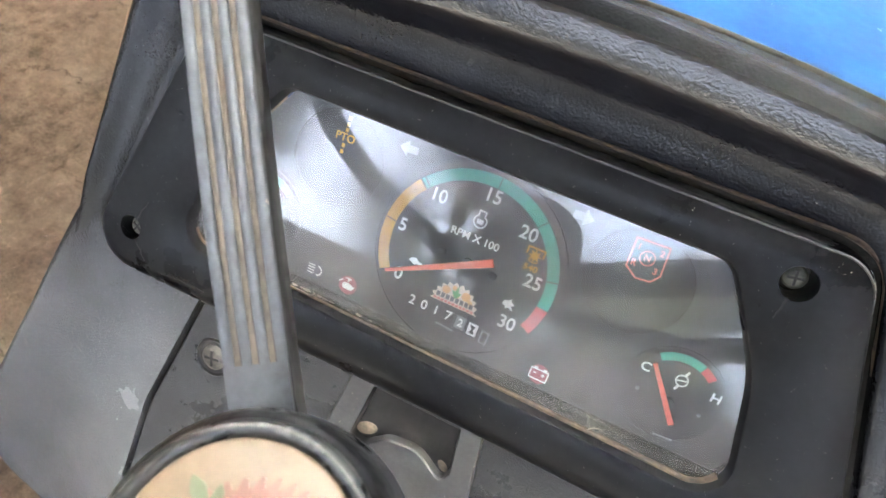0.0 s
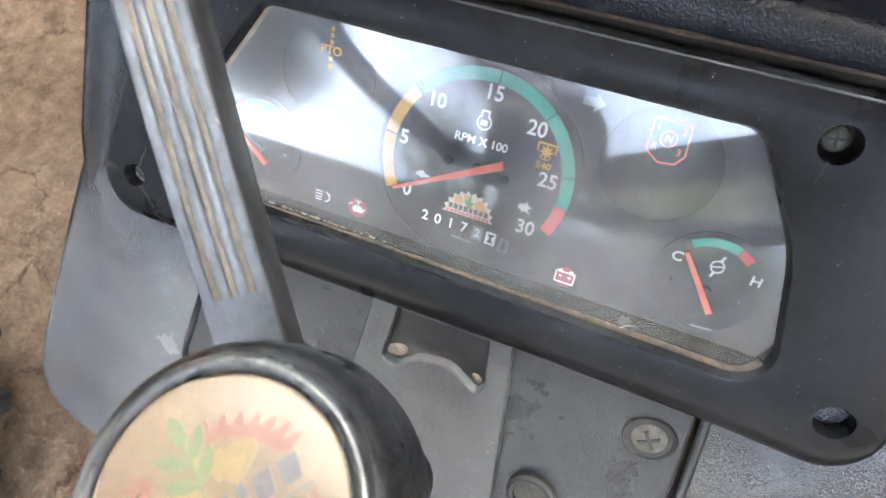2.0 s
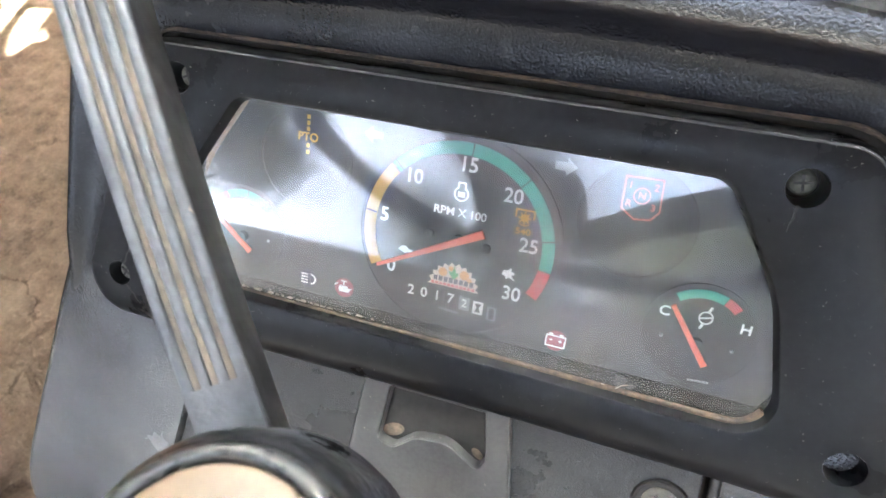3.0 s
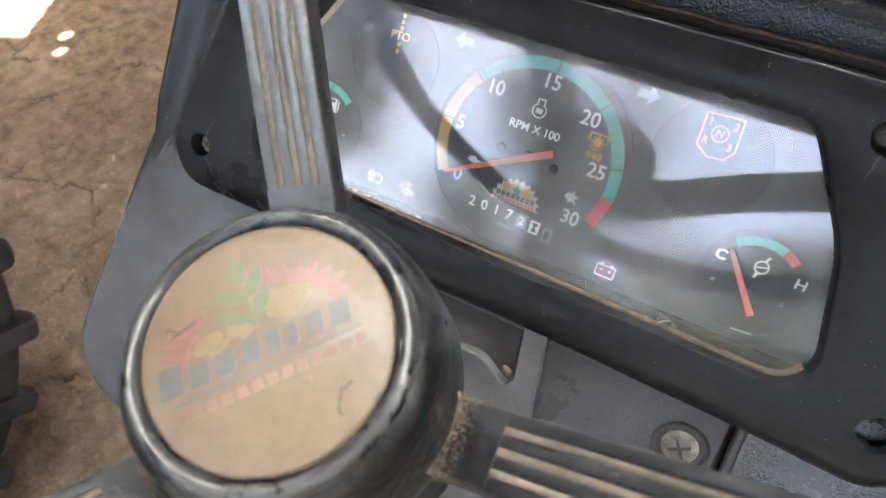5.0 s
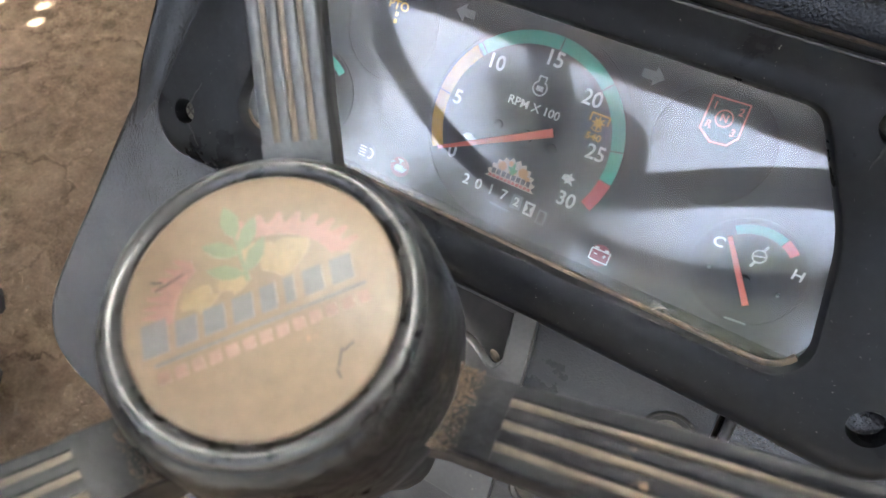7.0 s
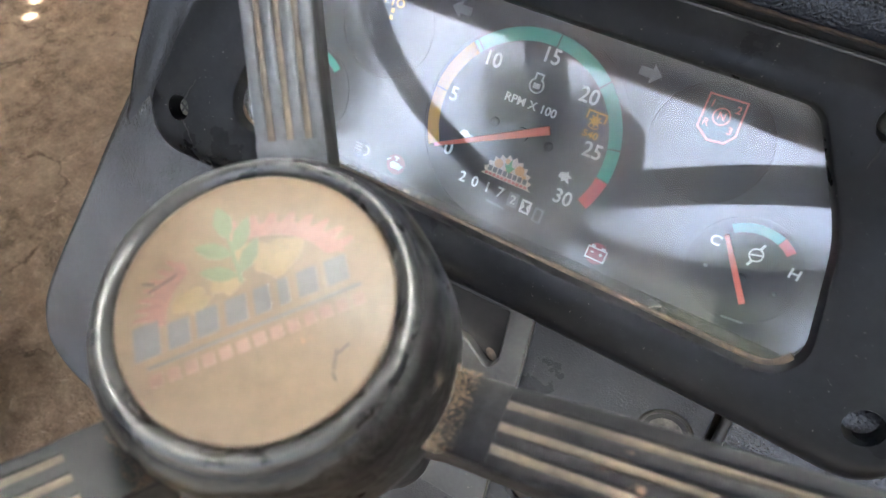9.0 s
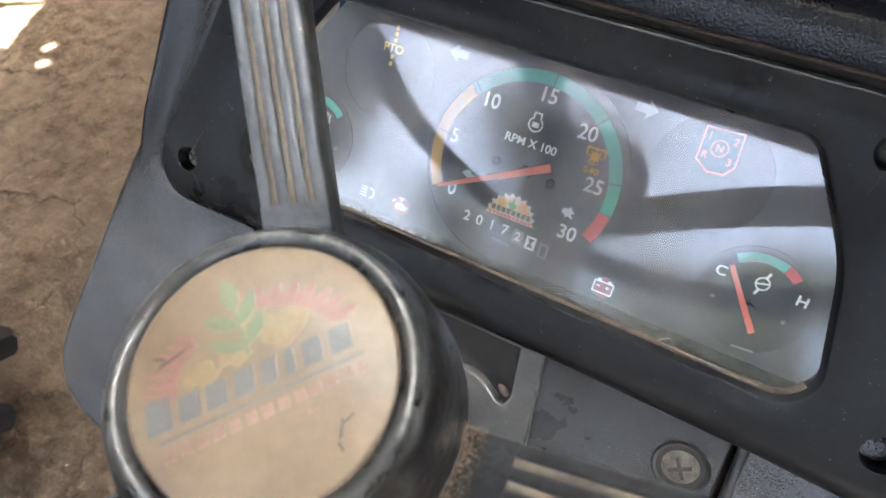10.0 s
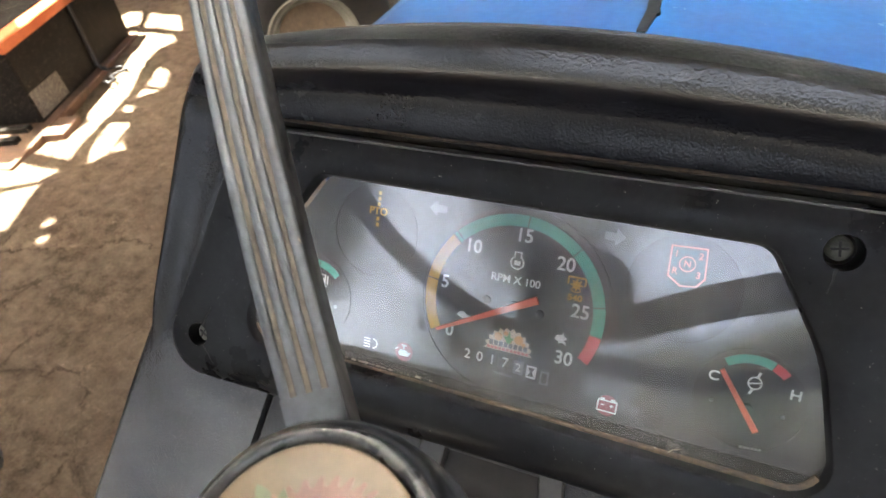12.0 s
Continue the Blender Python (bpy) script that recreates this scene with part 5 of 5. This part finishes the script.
# ---- things on the ground ----
def make_box():
    """A black box with an orange-red rim, standing on a low rusty plinth that reaches out before it."""
    near, far = Vector((-3.117, 1.611)), Vector((-3.515, 2.66))
    d = far - near
    m = pose(near.x, near.y, 0, 0, 0, math.degrees(math.atan2(d.y, d.x))) @ Matrix.Scale(0.955, 4)
    L, W, H = d.length / 0.955, 0.6, 0.435
    box = thing("storage_box", m, "sooty black box with orange-red rim, on a rusty plinth", "box")
    bm = slab([(0, 0), (L, 0), (L, W), (0, W)], 0.03, H)
    bmesh.ops.bevel(bm, geom=bm.edges[:], offset=0.008, segments=2, affect="EDGES")
    part("body", bm, M_BOX, box, smooth=40)
    rim = slab([(-0.02, -0.02), (L + 0.02, -0.02), (L + 0.02, W + 0.02), (-0.02, W + 0.02)], H, H + 0.062, 0.012)
    lid = part("lid", rim, M_ORANGELID, box, "orange-red lid rim")
    part("lid_panel", slab([(0.06, 0.07), (L - 0.06, 0.07), (L - 0.06, W - 0.06), (0.06, W - 0.06)], H + 0.06, H + 0.068, 0.003), M_BOX, lid, "sooty black lid panel")
    bm = slab([(-0.44, -0.05), (L + 0.03, -0.055), (L + 0.03, W + 0.05), (-0.36, W + 0.05)], -0.03, 0.032)
    bmesh.ops.bevel(bm, geom=bm.edges[:], offset=0.006, segments=1, affect="EDGES")
    part("plinth", bm, M_RUST, box, "rusty brown plinth")
    part("plinth_foot", slab([(-0.13, -0.17), (0.06, -0.17), (0.06, -0.051), (-0.13, -0.051)], -0.03, 0.03, 0.006), M_RUST, box)
    for x in (-0.1, -0.22):
        part("end_batten", slab([(x, 0.04), (x + 0.05, 0.04), (x + 0.05, W), (x, W)], 0.031, 0.06, 0.004), M_BOX, box)
    bm = slab([(0.01, 0.055), (0.305, 0.055), (0.29, 0.2), (0.005, 0.205)], 0.0, 0.004)
    bm.transform(pose(0, -0.0005, 0, 90, 0, 0))
    part("label", bm, M_LABEL, box, "torn faded paper label")
    bm = bmesh.new()
    tube(bm, [(0.655, -0.012, H), (0.66, -0.012, 0.25), (0.65, -0.016, 0.06), (0.64, -0.045, 0.042), (0.63, -0.09, 0.03)], 0.011, 8)
    part("strap", bm, M_COVER, box, "grey dusty strap hanging down the front", 60)
    bm = bmesh.new()
    tube(bm, [(0.63, -0.08, 0.035), (0.68, -0.15, 0.022), (0.63, -0.2, 0.02), (0.6, -0.16, 0.02), (0.55, -0.13, 0.02), (0.51, -0.18, 0.02), (0.46, -0.16, 0.02), (0.49, -0.12, 0.02)], 0.009, 8)
    part("strap_end", bm, M_SPOKESIDE, box, "curled strap end on the ground", 60)


make_box()


def lugged_tyre(radius, width, count, parent):
    """A farm tyre lying round x: a rounded carcass and slanting lugs."""
    bm = bmesh.new()
    section = [(0.62, 0.3), (0.7, 0.46), (0.82, 0.5), (0.92, 0.47), (0.955, 0.36), (0.965, 0.15), (0.965, -0.15), (0.955, -0.36), (0.92, -0.47), (0.82, -0.5), (0.7, -0.46), (0.62, -0.3)]
    k = 64
    loops = [[(w * width, f * radius * math.cos(2 * math.pi * i / k), f * radius * math.sin(2 * math.pi * i / k)) for i in range(k)] for f, w in section]
    loft(bm, loops + [loops[0]])
    bmesh.ops.remove_doubles(bm, verts=bm.verts, dist=1e-5)
    part("carcass", bm, M_TYRE, parent, smooth=50)
    step, shared = 2 * math.pi / count, {}
    for s in (-1, 1):
        bm, loops = bmesh.new(), []
        for w, lead, foot, top in ((0.02, 0.0, 0.94, 0.995), (0.15, 0.14, 0.94, 1.0), (0.3, 0.3, 0.93, 1.0), (0.44, 0.42, 0.9, 0.99), (0.53, 0.47, 0.84, 0.965)):
            ring = []
            for across, f in ((-0.15, foot), (-0.13, top - 0.01), (-0.08, top), (0.08, top), (0.13, top - 0.01), (0.15, foot)):
                b = step * (lead + across)
                ring.append((s * w * width, f * radius * math.cos(b), f * radius * math.sin(b)))
            loops.append(ring)
        loft(bm, loops, caps=(True, True))
        shared[s] = part("lug", bm, M_TYRE, parent, smooth=40)
        for i in range(1, count):
            more = new("lug", shared[s].data)
            more.parent, more.rotation_euler = parent, (step * i, 0, 0)
        shared[s].rotation_euler = (0, 0, 0)


rear = thing("rear_wheel", pose(-1.165, -0.66, 0.67), "large black lugged rear tractor wheel, muddy", "tractor wheel")
lugged_tyre(0.68, 0.36, 22, rear)
bm = bmesh.new()
bm = revolve(bm, [(0.43, -0.1), (0.43, -0.07), (0.4, -0.05), (0.12, 0.02), (0.0001, 0.02)], 40)
bm.transform(Matrix.Rotation(radians(90), 4, "Y"))
part("rim", bm, M_RIM, rear, "cream steel rim", 40)


def make_trailer_wheel():
    w = thing("trailer_wheel", pose(-1.674, 2.129, 0.375) @ pose(0, 0, 0, 0, 0, 38) @ Matrix.Scale(0.92, 4), "muddy wheel with a cream steel rim standing on the earth", "wheel")
    bm = bmesh.new()
    revolve(bm, [(0.215, -0.08), (0.27, -0.1), (0.34, -0.1), (0.395, -0.07), (0.412, 0.0), (0.395, 0.07), (0.34, 0.1), (0.27, 0.1), (0.215, 0.08)], 56, False)
    bm.transform(Matrix.Rotation(radians(90), 4, "X"))
    part("tyre", bm, M_TYRE, w, "dark muddy tyre", 50)
    bm = bmesh.new()
    revolve(bm, [(0.23, 0.085), (0.222, 0.098), (0.214, 0.09), (0.205, 0.06), (0.198, 0.055), (0.19, 0.066), (0.182, 0.058), (0.17, 0.02)], 48, False)
    bm.transform(Matrix.Rotation(radians(90), 4, "X"))
    part("rim", bm, M_RIM, w, "cream steel rim with rust marks", 40)
    bm = bmesh.new()
    revolve(bm, [(0.172, 0.022), (0.15, 0.012), (0.11, 0.004), (0.09, 0.02), (0.05, 0.03), (0.0001, 0.032)], 48)
    bm.transform(Matrix.Rotation(radians(90), 4, "X"))
    part("disc", bm, M_MUD, w, "wheel disc under dried brown mud", 40)
    for k in range(6):
        bm = revolve(bmesh.new(), [(0.014, 0.0), (0.014, 0.016), (0.0001, 0.018)], 6)
        bm.transform(Matrix.Rotation(radians(90), 4, "X") @ pose(0.12 * math.cos(k * math.pi / 3), 0.12 * math.sin(k * math.pi / 3), 0.004))
        part("wheel_nut", bm, M_RUST, w)


make_trailer_wheel()
